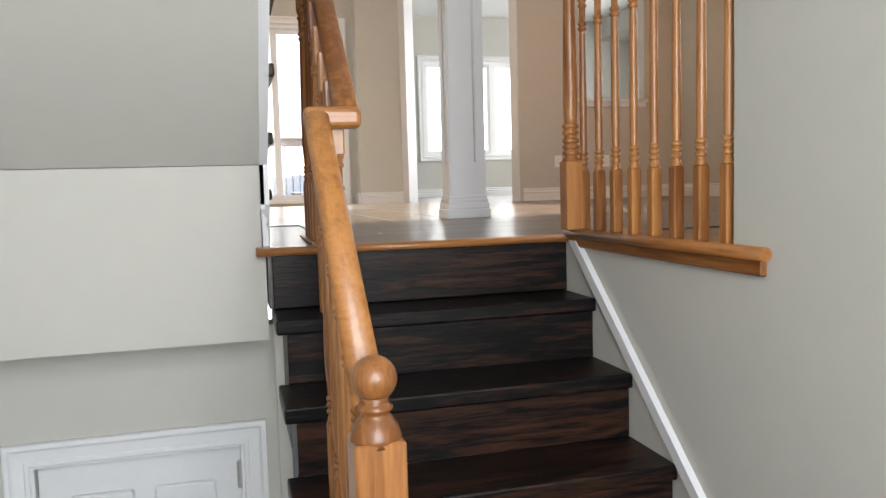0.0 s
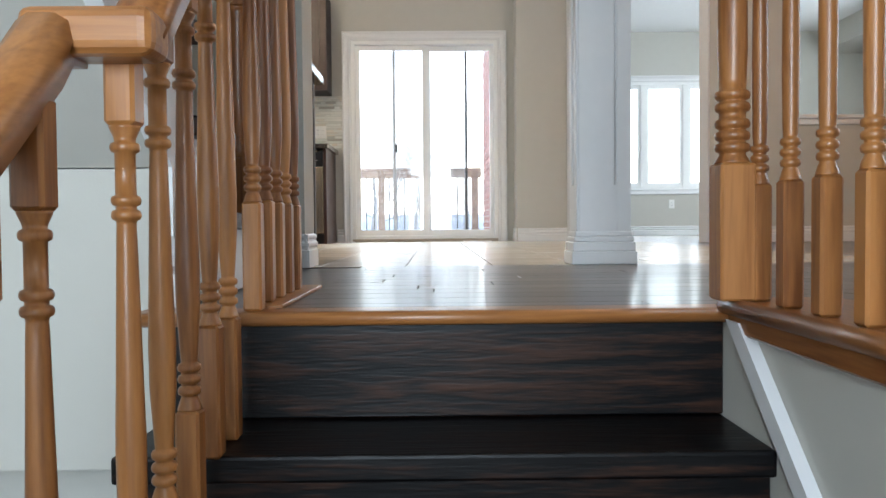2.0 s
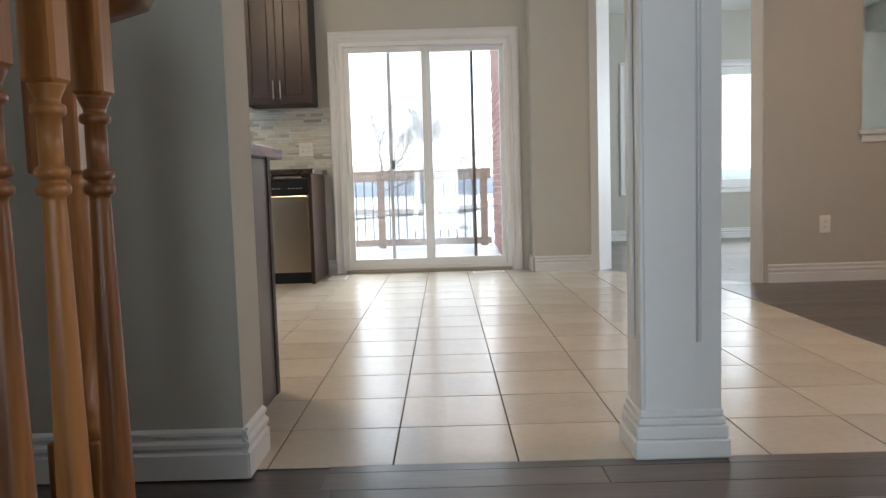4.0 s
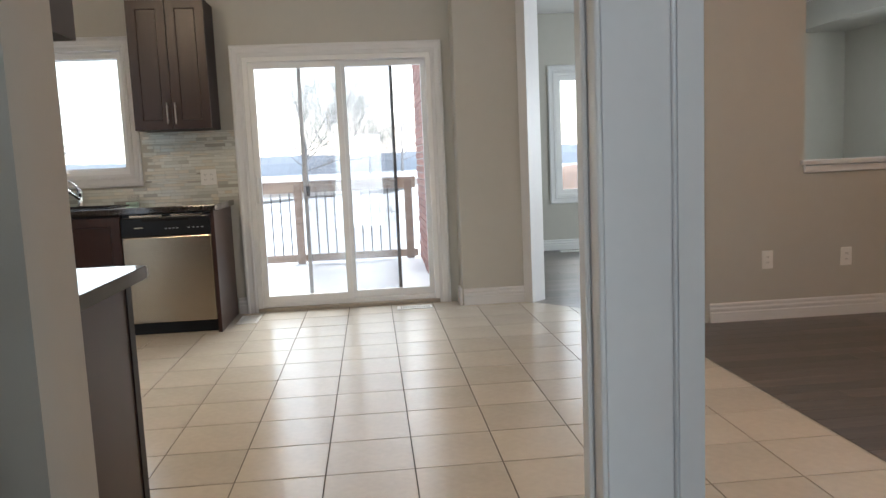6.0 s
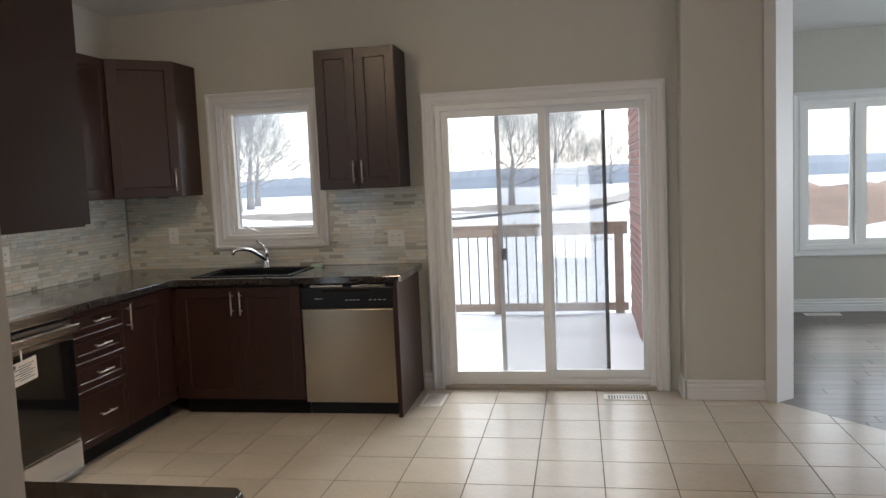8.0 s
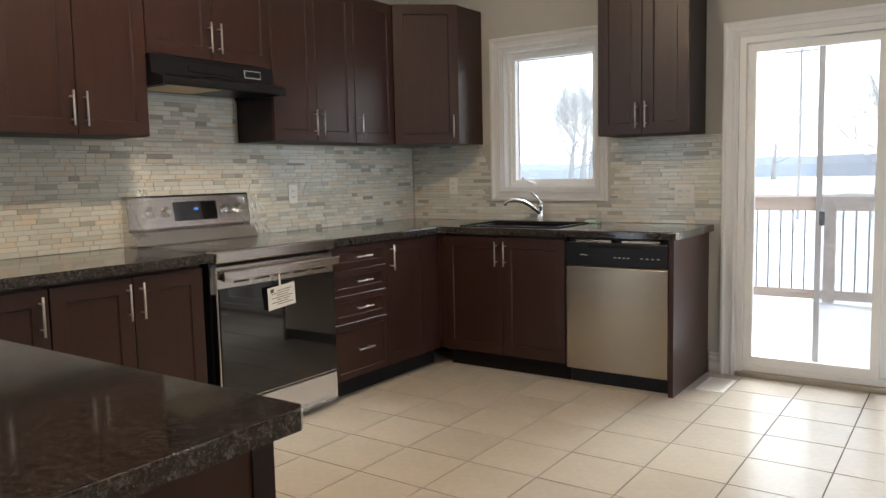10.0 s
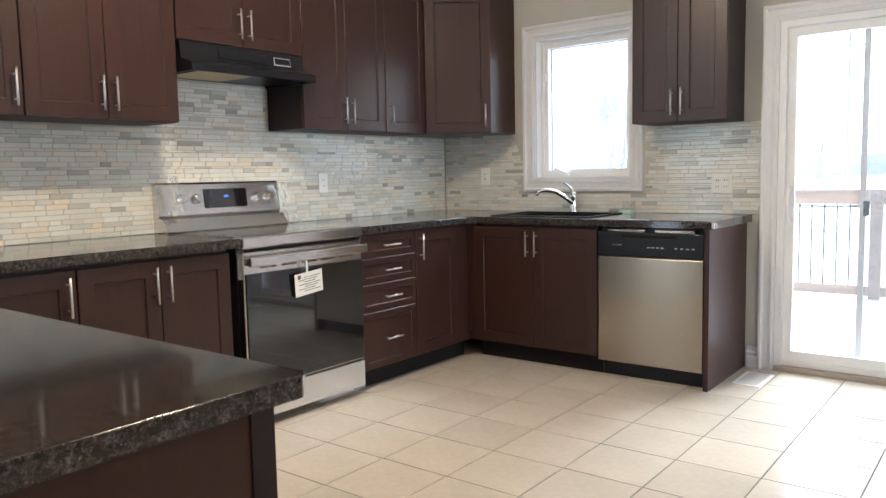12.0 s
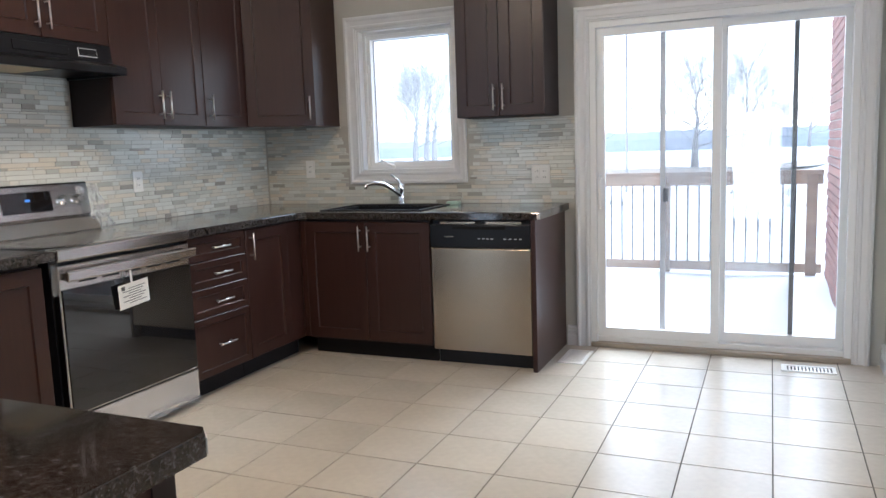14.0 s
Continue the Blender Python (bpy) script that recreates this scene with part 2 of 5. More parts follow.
def prism(pts, z0, z1):
    """A flat outline in x and y, raised from z0 to z1."""
    bm = bmesh.new()
    a = [bm.verts.new((x, y, z0)) for x, y in pts]
    b = [bm.verts.new((x, y, z1)) for x, y in pts]
    bm.faces.new(a[::-1])
    bm.faces.new(b)
    for i in range(len(pts)):
        j = (i + 1) % len(pts)
        bm.faces.new((a[i], a[j], b[j], b[i]))
    bmesh.ops.recalc_face_normals(bm, faces=bm.faces[:])
    return bm


def prism_x(pts, x0, x1):
    """A flat outline in y and z, drawn from x0 to x1."""
    bm = prism([(p[0], p[1]) for p in pts], x0, x1)
    for v in bm.verts:
        v.co = (v.co.z, v.co.x, v.co.y)
    bmesh.ops.recalc_face_normals(bm, faces=bm.faces[:])
    return bm


def lathe(profile, seg=16):
    """Rows of (radius, z) turned round the z axis."""
    bm = bmesh.new()
    rings = [[bm.verts.new((r * math.cos(2 * math.pi * i / seg), r * math.sin(2 * math.pi * i / seg), z)) for i in range(seg)] for r, z in profile]
    for a, b in zip(rings, rings[1:]):
        for i in range(seg):
            j = (i + 1) % seg
            f = bm.faces.new((a[i], a[j], b[j], b[i]))
            f.smooth = True
    bm.faces.new(rings[0][::-1])
    bm.faces.new(rings[-1])
    return bm


def tube(points, radius, seg=8, smooth=True):
    """A round rod along points."""
    bm = bmesh.new()
    pts = [Vector(p) for p in points]
    rings = []
    for i, p in enumerate(pts):
        d = (pts[min(i + 1, len(pts) - 1)] - pts[max(i - 1, 0)]).normalized()
        u = d.cross(Vector((0.31, 0.2, 0.93))).normalized()
        w = d.cross(u)
        r = radius[i] if isinstance(radius, (list, tuple)) else radius
        rings.append([bm.verts.new(p + r * (math.cos(2 * math.pi * k / seg) * u + math.sin(2 * math.pi * k / seg) * w)) for k in range(seg)])
    for a, b in zip(rings, rings[1:]):
        for k in range(seg):
            f = bm.faces.new((a[k], a[(k + 1) % seg], b[(k + 1) % seg], b[k]))
            f.smooth = smooth
    bm.faces.new(rings[0][::-1])
    bm.faces.new(rings[-1])
    bmesh.ops.recalc_face_normals(bm, faces=bm.faces[:])
    return bm


def join(*bms):
    out = bmesh.new()
    for b in bms:
        me = bpy.data.meshes.new("tmp")
        b.to_mesh(me)
        out.from_mesh(me)
        b.free()
        bpy.data.meshes.remove(me)
    return out


def part(name, bm, material, parent=None, label="", m=None):
    me = bpy.data.meshes.new(name)
    bm.to_mesh(me)
    bm.free()
    me.materials.append(material)
    ob = new(name, me)
    if parent is not None:
        ob.parent = parent
    if m is not None:
        ob.matrix_basis = m
    if label:
        ob["label"] = label
    return ob


def thing(name, label, category, m=None, group=""):
    ob = new(name)
    ob.empty_display_size = 0.1
    if m is not None:
        ob.matrix_basis = m
    return tagged(ob, label, category, group)


def structure(name, bm, material, label=""):
    return tagged(part(name, bm, material), label, name.rsplit("_", 1)[0] if name[-1].isdigit() else name.split("_")[0], kind="structure")


def wall_bm(axis, a0, a1, u0, u1, z0, z1, holes=()):
    """A wall from a0 to a1 across the axis, u0 to u1 along it, with holes (u0, u1, z0, z1) through it."""
    us = sorted({u0, u1, *[h[0] for h in holes], *[h[1] for h in holes]})
    zs = sorted({z0, z1, *[h[2] for h in holes], *[h[3] for h in holes]})
    bm = bmesh.new()
    for ua, ub in zip(us, us[1:]):
        for za, zb in zip(zs, zs[1:]):
            uc, zc = (ua + ub) / 2, (za + zb) / 2
            if any(h[0] < uc < h[1] and h[2] < zc < h[3] for h in holes):
                continue
            if axis == "y":
                bm_box(bm, (ua, a0, za), (ub, a1, zb))
            else:
                bm_box(bm, (a0, ua, za), (a1, ub, zb))
    bmesh.ops.remove_doubles(bm, verts=bm.verts[:], dist=0.0005)
    return bm


def casing(w, h, t=0.085, d=0.02, bottom=True):
    """Moulded, mitred trim round an opening w by h in x and z, front towards -y, outer edge at 0 to w and 0 to h."""
    prof = [(0, 0), (0, d + 0.004), (0.005, d + 0.008), (0.017, d + 0.008), (0.022, d + 0.001), (0.028, d - 0.003), (t - 0.030, d - 0.007), (t - 0.025, d - 0.002), (t - 0.013, d - 0.002), (t - 0.008, d - 0.009), (t, d - 0.010), (t, 0)]
    bm = bmesh.new()
    rings = []
    for e, y in prof:
        q = ((e, -y, e), (e, -y, h - e), (w - e, -y, h - e), (w - e, -y, e)) if bottom else ((e, -y, 0), (e, -y, h - e), (w - e, -y, h - e), (w - e, -y, 0))
        rings.append([bm.verts.new(p) for p in q])
    for a, b in zip(rings, rings[1:]):
        for k in range(4 if bottom else 3):
            bm.faces.new((a[k], a[(k + 1) % 4], b[(k + 1) % 4], b[k]))
    if not bottom:
        bm.faces.new([r[0] for r in rings])
        bm.faces.new([r[3] for r in rings])
    bmesh.ops.recalc_face_normals(bm, faces=bm.faces[:])
    return bm


def base_profile_bm(p0, p1, side):
    """Baseboard from p0 to p1 on the floor, standing off to the given side (a unit vector), with stepped ogee top."""
    bm = bmesh.new()
    prof = [(0, 0), (0.018, 0), (0.018, 0.062), (0.011, 0.068), (0.011, 0.073), (0.017, 0.080), (0.017, 0.090), (0.008, 0.098), (0.008, 0.104), (0.013, 0.110), (0.012, 0.118), (0.003, 0.125), (0, 0.125)]
    a = [bm.verts.new((p0[0] + side[0] * d, p0[1] + side[1] * d, z)) for d, z in prof]
    b = [bm.verts.new((p1[0] + side[0] * d, p1[1] + side[1] * d, z)) for d, z in prof]
    for i in range(len(prof)):
        j = (i + 1) % len(prof)
        bm.faces.new((a[i], a[j], b[j], b[i]))
    bm.faces.new(a)
    bm.faces.new(b[::-1])
    bmesh.ops.recalc_face_normals(bm, faces=bm.faces[:])
    return bm


# ---- setting: floors, walls, ceilings ----
CZ = 2.72                      # ceiling height
NOSE_Y = -6.055                 # top edge of the stairs
tile_ground = [(-2.25, 0.0), (1.67, 0.0), (2.16, -0.2), (3.06, -1.30), (2.75, -1.32), (2.75, -4.55), (-2.25, -4.55)]
floor_tiles = structure("floor_kitchen", prism(tile_ground, -0.2, -0.0028), GROUT, "cream ceramic tile floor with dark grout")
floor_hall = structure("floor_hall", boxes(((0.40, NOSE_Y + 0.05, -0.2), (4.85, -4.5501, -0.006)), ((1.49, -6.88, -0.2), (4.85, NOSE_Y + 0.05, -0.006)),
                                           ((-1.5, -5.2, -0.2), (0.40, -4.5501, -0.006)), ((2.7501, -4.55, -0.2), (4.85, -1.42, -0.006))), PLANK, "dark brown hardwood plank floor")
floor_family = structure("floor_family", prism([(2.16, -0.2), (2.16, 2.83), (6.7, 2.83), (6.7, -1.3), (3.06, -1.30)], -0.2, -0.006), PLANK, "dark hardwood floor of the family room")

structure("wall_north", wall_bm("y", 0.0, 0.22, -2.40, 1.66, -0.2, CZ, [(0.085, 1.504, 0.0, 1.945), (-1.468, -0.782, 1.105, 2.035)]), WALL, "warm grey painted wall with patio door and window")
structure("wall_bumpout", box((1.66, -0.2, -0.2), (2.15, 0.22, CZ + 0.05), 0.012, 3), WALL, "warm grey painted boxed-out wall corner")
structure("wall_west", boxes(((-2.40, -4.5, -0.2), (-2.25, 0.0, CZ))), WALL, "warm grey painted kitchen wall")
structure("wall_pier", boxes(((-1.5, -4.60, 0.0), (0.415, -4.385, CZ))), WALL, "warm grey wall between hall and kitchen")
structure("wall_dining", wall_bm("y", -1.30, -1.16, 3.10, 4.85, -0.2, CZ, [(3.76, 4.50, 1.0, 2.45)]), WALL, "beige grey dining room wall with a pass-through opening")
structure("wall_east", wall_bm("x", 4.85, 4.97, -7.0, -1.16, -0.2, CZ, [(-5.75, -4.25, 0.8, 2.1)]), WALL, "warm grey painted wall")
structure("wall_hall_south", boxes(((1.60, -7.0, -0.2), (4.85, -6.88, CZ))), WALL, "warm grey painted wall")
structure("wall_family_north", wall_bm("y", 2.83, 3.05, 2.16, 6.85, -0.2, CZ, [(3.17, 4.86, 0.62, 2.06)]), WALL, "cool grey wall with a three-part window")
structure("wall_family_west", boxes(((2.02, 0.22, -0.2), (2.16, 2.83, CZ))), WALL, "cool grey painted wall")
structure("wall_family_east", wall_bm("x", 6.70, 6.85, -1.16, 2.83, -0.2, CZ, [(-1.0, 0.0, 0.7, 2.1)]), WALL, "cool grey painted wall")
structure("wall_family_south", boxes(((4.97, -1.30, -0.2), (6.85, -1.16, CZ))), WALL, "cool grey painted wall")
structure("bulkhead_family", boxes(((6.05, -1.16, 2.42), (6.6999, 2.8299, CZ - 0.001))), WALL, "boxed grey bulkhead under the ceiling")
structure("ceiling_main", boxes(((-2.4, -4.5, CZ), (4.97, 0.0, CZ + 0.15)), ((-1.5, -5.3, CZ), (4.97, -4.5, CZ + 0.15)), ((1.60, -7.0, CZ), (4.97, -5.3, CZ + 0.15)), ((0.45, NOSE_Y, CZ), (1.60, -5.3, CZ + 0.15))), CEIL, "white textured ceiling")
structure("ceiling_family", boxes(((2.02, -1.3, CZ + 0.001), (6.85, 3.05, CZ + 0.15))), CEIL, "white textured ceiling")

# the slanted opening into the family room: two short returns and a head
dv = Vector((0.90, -1.10, 0)).normalized()
nv = Vector((0.77, 0.63, 0)).normalized()
P0, P1 = Vector((2.15, -0.2, 0)), Vector((3.10, -1.30, 0))


def slab(a, b, thick, z0, z1):
    c, d = b + nv * thick, a + nv * thick
    return prism([(p.x, p.y) for p in (a, b, c, d)], z0, z1)


structure("wall_return_1", slab(P0, P0 + dv * 0.06, 0.14, 0.0, CZ), WALL)
structure("wall_return_2", slab(P1 - dv * 0.06, P1, 0.14, 0.0, CZ), WALL)
structure("wall_head", slab(P0 + dv * 0.06, P1 - dv * 0.06, 0.14, 2.42, CZ), WALL)
op = thing("opening_casing", "white painted wood casing round the wide slanted opening", "door casing")
tagged(op, kind="structure")
off = nv * -0.018
part("left_casing", slab(P0 + off + dv * 0.002, P0 + off + dv * 0.085, 0.019, 0.0, 2.49), WHITE, op)
part("right_casing", slab(P1 + off - dv * 0.085, P1 + off - dv * 0.002, 0.019, 0.0, 2.49), WHITE, op)
part("head_casing", slab(P0 + off + dv * 0.085, P1 + off - dv * 0.085, 0.019, 2.405, 2.49), WHITE, op)
part("left_jamb", slab(P0 + dv * 0.0601, P0 + dv * 0.078, 0.145, 0.0, 2.42), WHITE, op)
part("right_jamb", slab(P1 - dv * 0.078, P1 - dv * 0.0601, 0.145, 0.0, 2.42), WHITE, op)

# stairwell walls and lower floor
LZ = -1.18
structure("wall_stair_right", wall_bm("x", 1.43, 1.60, -9.8, NOSE_Y - 0.06, LZ - 0.2, 5.2, [(-6.955, NOSE_Y - 0.06, 0.0, 5.2)]), WALL, "grey painted stairwell wall")
structure("wall_stair_upper", boxes(((1.43, -6.955, CZ), (1.5999, NOSE_Y - 0.06, 5.2))), WALL)
structure("wall_stair_left", boxes(((-0.72, -9.8, -2.9), (-0.60, -4.64, 5.2))), WALL, "grey painted stairwell wall")
# unseen wall; its opening is assumed, placed to let the entry lamp in
structure("wall_entry", wall_bm("y", -9.92, -9.8, -0.72, 1.60, -2.9, 5.2, [(-0.35, 1.3, -0.25, 1.75)]), WALL, "unseen entry wall with an assumed tall opening")
structure("wall_under_floor", boxes(((0.41, NOSE_Y + 0.03, LZ - 0.2), (1.43, NOSE_Y + 0.1, -0.2))), WALL)
structure("wall_over_stairs", boxes(((-0.60, -5.3, CZ + 0.15), (1.48, -5.2, 5.2))), WALL)
structure("ceiling_stairwell", boxes(((-0.72, -9.92, 5.2), (1.60, -5.2, 5.3))), CEIL)
structure("floor_entry", boxes(((0.42, -7.45, LZ - 0.2), (1.48, -7.16, LZ)), ((-0.60, -9.8, LZ - 0.2), (1.48, -7.45, LZ))), PLANK, "dark wood entry landing")
structure("floor_basement", boxes(((-0.60, -9.8, -2.95), (0.42, -5.0, -2.75))), PLANK)

# white boxed wall beside the stairs, with the recessed wall and door under it
structure("wall_box", boxes(((-0.60, -6.0, -0.30), (0.395, -5.30, 0.0)), ((-0.60, -6.0, 0.0), (0.385, -5.75, 0.26))), WALL, "pale painted boxed wall beside the stairs")
structure("wall_under_box", wall_bm("y", -5.72, -5.60, -0.60, 0.44, -2.75, -0.30, [(-0.385, 0.29, -2.75, -0.725)]), WALL, "grey wall with a white door")
structure("wall_under_stairs", boxes(((0.425, -7.16, -2.75), (0.45, -5.75, -1.5))), WALL)
structure("trim_box_corner", boxes(((0.386, -6.003, 0.12), (0.40, -5.93, 0.27))), WHITE)
bd = thing("door_1", "white six-panel door in a white casing", "door", pose(-0.475, -5.72, -2.75))
tagged(bd, kind="structure")
part("door_casing", casing(0.852, 2.11, 0.09, 0.02, False), WHITE, bd)
bm = box((0.092, 0.03, 0.0), (0.76, 0.065, 2.018), 0.002)
part("door_leaf", bm, WHITE, bd)
for px in (0.185, 0.46):
    for pz0, pz1 in ((1.70, 1.90), (0.95, 1.60), (0.2, 0.85)):
        b2 = box((px, 0.018, pz0), (px + 0.21, 0.0299, pz1), 0.010)
        part("panel", b2, WHITE, bd)
part("hinge", box((0.745, 0.004, 1.86), (0.775, 0.03, 1.96), 0.004), NICKEL, bd, "nickel hinge")

# baseboards
bases = [((1.67, -0.2), (2.14, -0.2), (0, -1)), ((1.66, 0.0), (1.66, -0.2), (-1, 0)), ((3.13, -1.30), (4.85, -1.30), (0, -1)), ((0.428, -4.60), (-0.6, -4.60), (0, -1)),
         ((0.415, -4.40), (0.415, -4.615), (1, 0)), ((2.16, 2.83), (6.70, 2.83), (0, -1)), ((6.70, 2.8), (6.70, -1.1), (-1, 0)), ((4.85, -1.32), (4.85, -6.88), (-1, 0)),
         ((1.50, -6.88), (4.85, -6.88), (0, 1)), ((-0.06, 0.0), (0.0, 0.0), (0, -1)), ((0.39, -5.98), (0.39, -5.55), (1, 0))]
for i, (a, b, s) in enumerate(bases):
    structure("baseboard_%d" % (i + 1), base_profile_bm(a, b, s), WHITE, "white moulded baseboard")

# ---- column ----
col = thing("square_column", "white painted square column with recessed panels and moulded base", "column", pose(1.531, -4.48, 0))
hx, hy = 0.1035, 0.07
part("shaft", boxes(((-hx + 0.012, -hy + 0.006, 0.0), (hx, hy, CZ))), WHITE, col)
part("front_panel", boxes(((-hx + 0.012, -hy, 0.0), (0.037, -hy + 0.0058, CZ))), WHITE, col)
part("groove_bead", tube([(0.0447, -hy + 0.003, 0.30), (0.0447, -hy + 0.003, CZ)], 0.0035, 8), WHITE, col)
part("front_stile", boxes(((0.0525, -hy, 0.0), (hx, -hy + 0.0058, CZ))), WHITE, col)
part("front_plinth", boxes(((0.0372, -hy, 0.0), (0.0523, -hy + 0.0057, 0.30))), WHITE, col)
part("side_stile", box((-hx, -hy, 0.0), (-hx + 0.0118, -hy + 0.045, CZ), 0.003), WHITE, col)
part("side_stile", box((-hx, hy - 0.045, 0.0), (-hx + 0.0118, hy, CZ), 0.003), WHITE, col)
part("side_plinth", box((-hx, -hy + 0.0452, 0.0), (-hx + 0.0118, hy - 0.0452, 0.30), 0.001), WHITE, col)
for z0, z1, e in ((0.0, 0.05, 0.020), (0.05, 0.085, 0.015), (0.085, 0.105, 0.010), (0.105, 0.125, 0.005)):
    part("base_moulding", box((-hx - e, -hy - e, z0), (hx + e, hy + e, z1), 0.004), WHITE, col)

# ---- dark stairs going down ----
stairs = thing("stairs_down", "dark stained wooden stairs with worn grain and painted skirt", "stairs")
RISE, RUN = 0.1935, 0.2335
part("riser", box((0.412, NOSE_Y + 0.0, -RISE), (1.416, NOSE_Y + 0.02, -0.0258), 0.002), STAIN, stairs)
for k in range(1, 6):
    y = NOSE_Y - 0.218 - RUN * (k - 1)
    z = -RISE * k - 0.003
    part("tread", box((0.405, y, z - 0.043), (1.418, y + 0.262, z), 0.006, 2), STAIN, stairs)
    part("riser", box((0.436, y + 0.022, z - RISE), (1.416, y + 0.042, z - 0.0432), 0.002), STAIN, stairs)
    part("carriage", box((0.436, y + 0.0421, z - RISE - 0.2), (0.449, y + 0.258, z - 0.0432)), STAIN, stairs)
sl = RISE / RUN
part("skirt_board", prism_x([(NOSE_Y + 0.02, -0.02), (NOSE_Y - 0.03, -0.02), (-7.5, -0.02 - sl * 1.43), (-7.5, LZ), (NOSE_Y + 0.02, LZ)], 1.4185, 1.4295), WALL, stairs, "pale painted skirt board")
part("skirt_cap", prism_x([(NOSE_Y - 0.03, -0.019), (NOSE_Y - 0.085, -0.019), (-7.55, -0.019 - sl * 1.465), (-7.5, -0.019 - sl * 1.47)], 1.408, 1.4292), WHITE, stairs, "white painted cap strip")
nosing = thing("landing_nosing", "honey oak nosing along the landing edge", "nosing")
tagged(nosing, kind="structure")
part("nosing_edge", tube([(0.365, NOSE_Y - 0.012, -0.013), (1.418, NOSE_Y - 0.012, -0.013)], 0.013, 14), OAKX, nosing)
part("nosing_top", box((0.365, NOSE_Y - 0.012, -0.0255), (1.418, NOSE_Y + 0.05, 0.0), 0.001), OAKX, nosing)
part("shoe_plate", box((0.545, NOSE_Y + 0.0502, -0.003), (0.615, -5.52, 0.006), 0.002), OAKY, nosing)
ledge = thing("side_nosing", "honey oak nosing along the open side of the landing", "nosing")
tagged(ledge, kind="structure")
part("nosing_edge", tube([(1.408, NOSE_Y - 0.03, 0.006), (1.408, -7.095, 0.012)], 0.0155, 14), OAKY, ledge)
part("nosing_top", box((1.408, -6.954, -0.008), (1.60, NOSE_Y - 0.03, 0.019), 0.001), OAKY, ledge)
part("cove", box((1.412, -7.075, -0.040), (1.4295, NOSE_Y - 0.03, 0.004), 0.004), OAKY, ledge)


MESHES = {}


def shared(key, make, material):
    """A mesh made once for each key and shared after that."""
    if key not in MESHES:
        me = bpy.data.meshes.new(key[0])
        bm = make()
        bm.to_mesh(me)
        bm.free()
        me.materials.append(material)
        MESHES[key] = me
    return MESHES[key]


def turned(L, w, slim):
    """The turned part between foot and head, starting at z 0: ring beads at both ends and a tapered shaft."""
    belly = 0.80 if slim else 0.98
    rows = [(w * 1.0, 0), (w * 0.96, 0.003), (w * 0.80, 0.012), (w * 0.66, 0.018)]
    for z in (0.020, 0.036, 0.052, L - 0.104, L - 0.088, L - 0.030):
        if z > 0.06 and rows[-1][1] < 0.1:
            rows += [(w * 0.66, 0.068), (w * 0.72, 0.08), (w * belly * 0.97, 0.14), (w * belly, 0.2), (w * 0.66, L - 0.125), (w * 0.62, L - 0.108)]
        rows += [(w * 0.66, z), (w * 0.86, z + 0.0015), (w * 0.94, z + 0.0045), (w * 0.94, z + 0.008), (w * 0.86, z + 0.011), (w * 0.66, z + 0.0125)]
    return lathe(rows + [(w * 0.7, L - 0.013), (w * 0.96, L - 0.003), (w * 1.0, L)], 14)


def baluster(x, y, z, h, low=0.2, top=0.16, group="turned oak balusters", label="turned honey oak baluster with square foot", slim=False):
    w = 0.0160 if slim else 0.0168
    t = thing("baluster", label, "baluster", pose(x, y, z), group)
    L = h - top - low
    for nm, z0, make in (("foot", 0, lambda: box((-w, -w, 0), (w, w, low), 0.004)), ("shaft", low, lambda: turned(L, w, slim)), ("head", h - top, lambda: box((-w, -w, 0), (w, w, top), 0.004))):
        ob = new(nm, shared((nm, round(low, 3), round(L, 3), top, slim), make, OAK))
        ob.parent = t
        ob.matrix_basis = pose(0, 0, z0)
    return t


# right-hand guard on the landing
nw = thing("newel_post", "turned honey oak newel post at the landing", "newel post", pose(1.402, -6.13, 0.02))
w = 0.0295
part("post_foot", box((-w, -w, 0), (w, w, 0.23), 0.004), OAK, nw)
rows = [(w, 0.23), (w * 0.95, 0.234), (w * 0.74, 0.244)]
for z in (0.248, 0.268, 0.288, 0.316, 0.336):
    rows += [(w * 0.74, z), (w * 0.90, z + 0.002), (w * 0.97, z + 0.006), (w * 0.97, z + 0.011), (w * 0.90, z + 0.015), (w * 0.74, z + 0.017)]
rows += [(w * 0.76, 0.37), (w * 0.82, 0.42), (w * 0.80, 0.5), (w * 0.66, 0.76), (w * 0.95, 0.775), (w * 0.70, 0.79), (w * 0.95, 0.81), (w * 0.7, 0.84), (w, 0.93)]
part("post_shaft", lathe(rows, 20), OAK, nw)
part("post_head", box((-w, -w, 0.93), (w, w, 1.10), 0.004), OAK, nw)
for i in range(8):
    yy = -6.145 - i * 0.1105
    baluster(1.442, yy, 0.0195, 0.88, 0.195, 0.12, "balusters beside the landing", slim=True)
rail = thing("guard_rail", "honey oak handrail over the landing balusters", "handrail")
part("rail", box((1.407, -6.954, 0.90), (1.477, -6.157, 0.955), 0.012, 2), OAKY, rail)

# left-hand rail down the stairs
RX = 0.506
BY = -7.30
new2 = thing("stair_newel", "square honey oak newel post with a ball top", "newel post", pose(RX, BY, LZ))
w = 0.042
part("post", box((-w, -w, 0), (w, w, 0.959), 0.004), OAK, new2)
part("post_neck", lathe([(w * 1.02, 0.949), (w, 0.962), (w * 0.90, 0.976), (w * 0.72, 0.988), (w * 0.60, 0.995), (w * 0.56, 1.000), (w * 0.68, 1.004), (w * 0.70, 1.009), (w * 0.55, 1.014), (w * 0.5, 1.018), (w * 0.58, 1.026)], 28), OAK, new2)
R = 0.0372
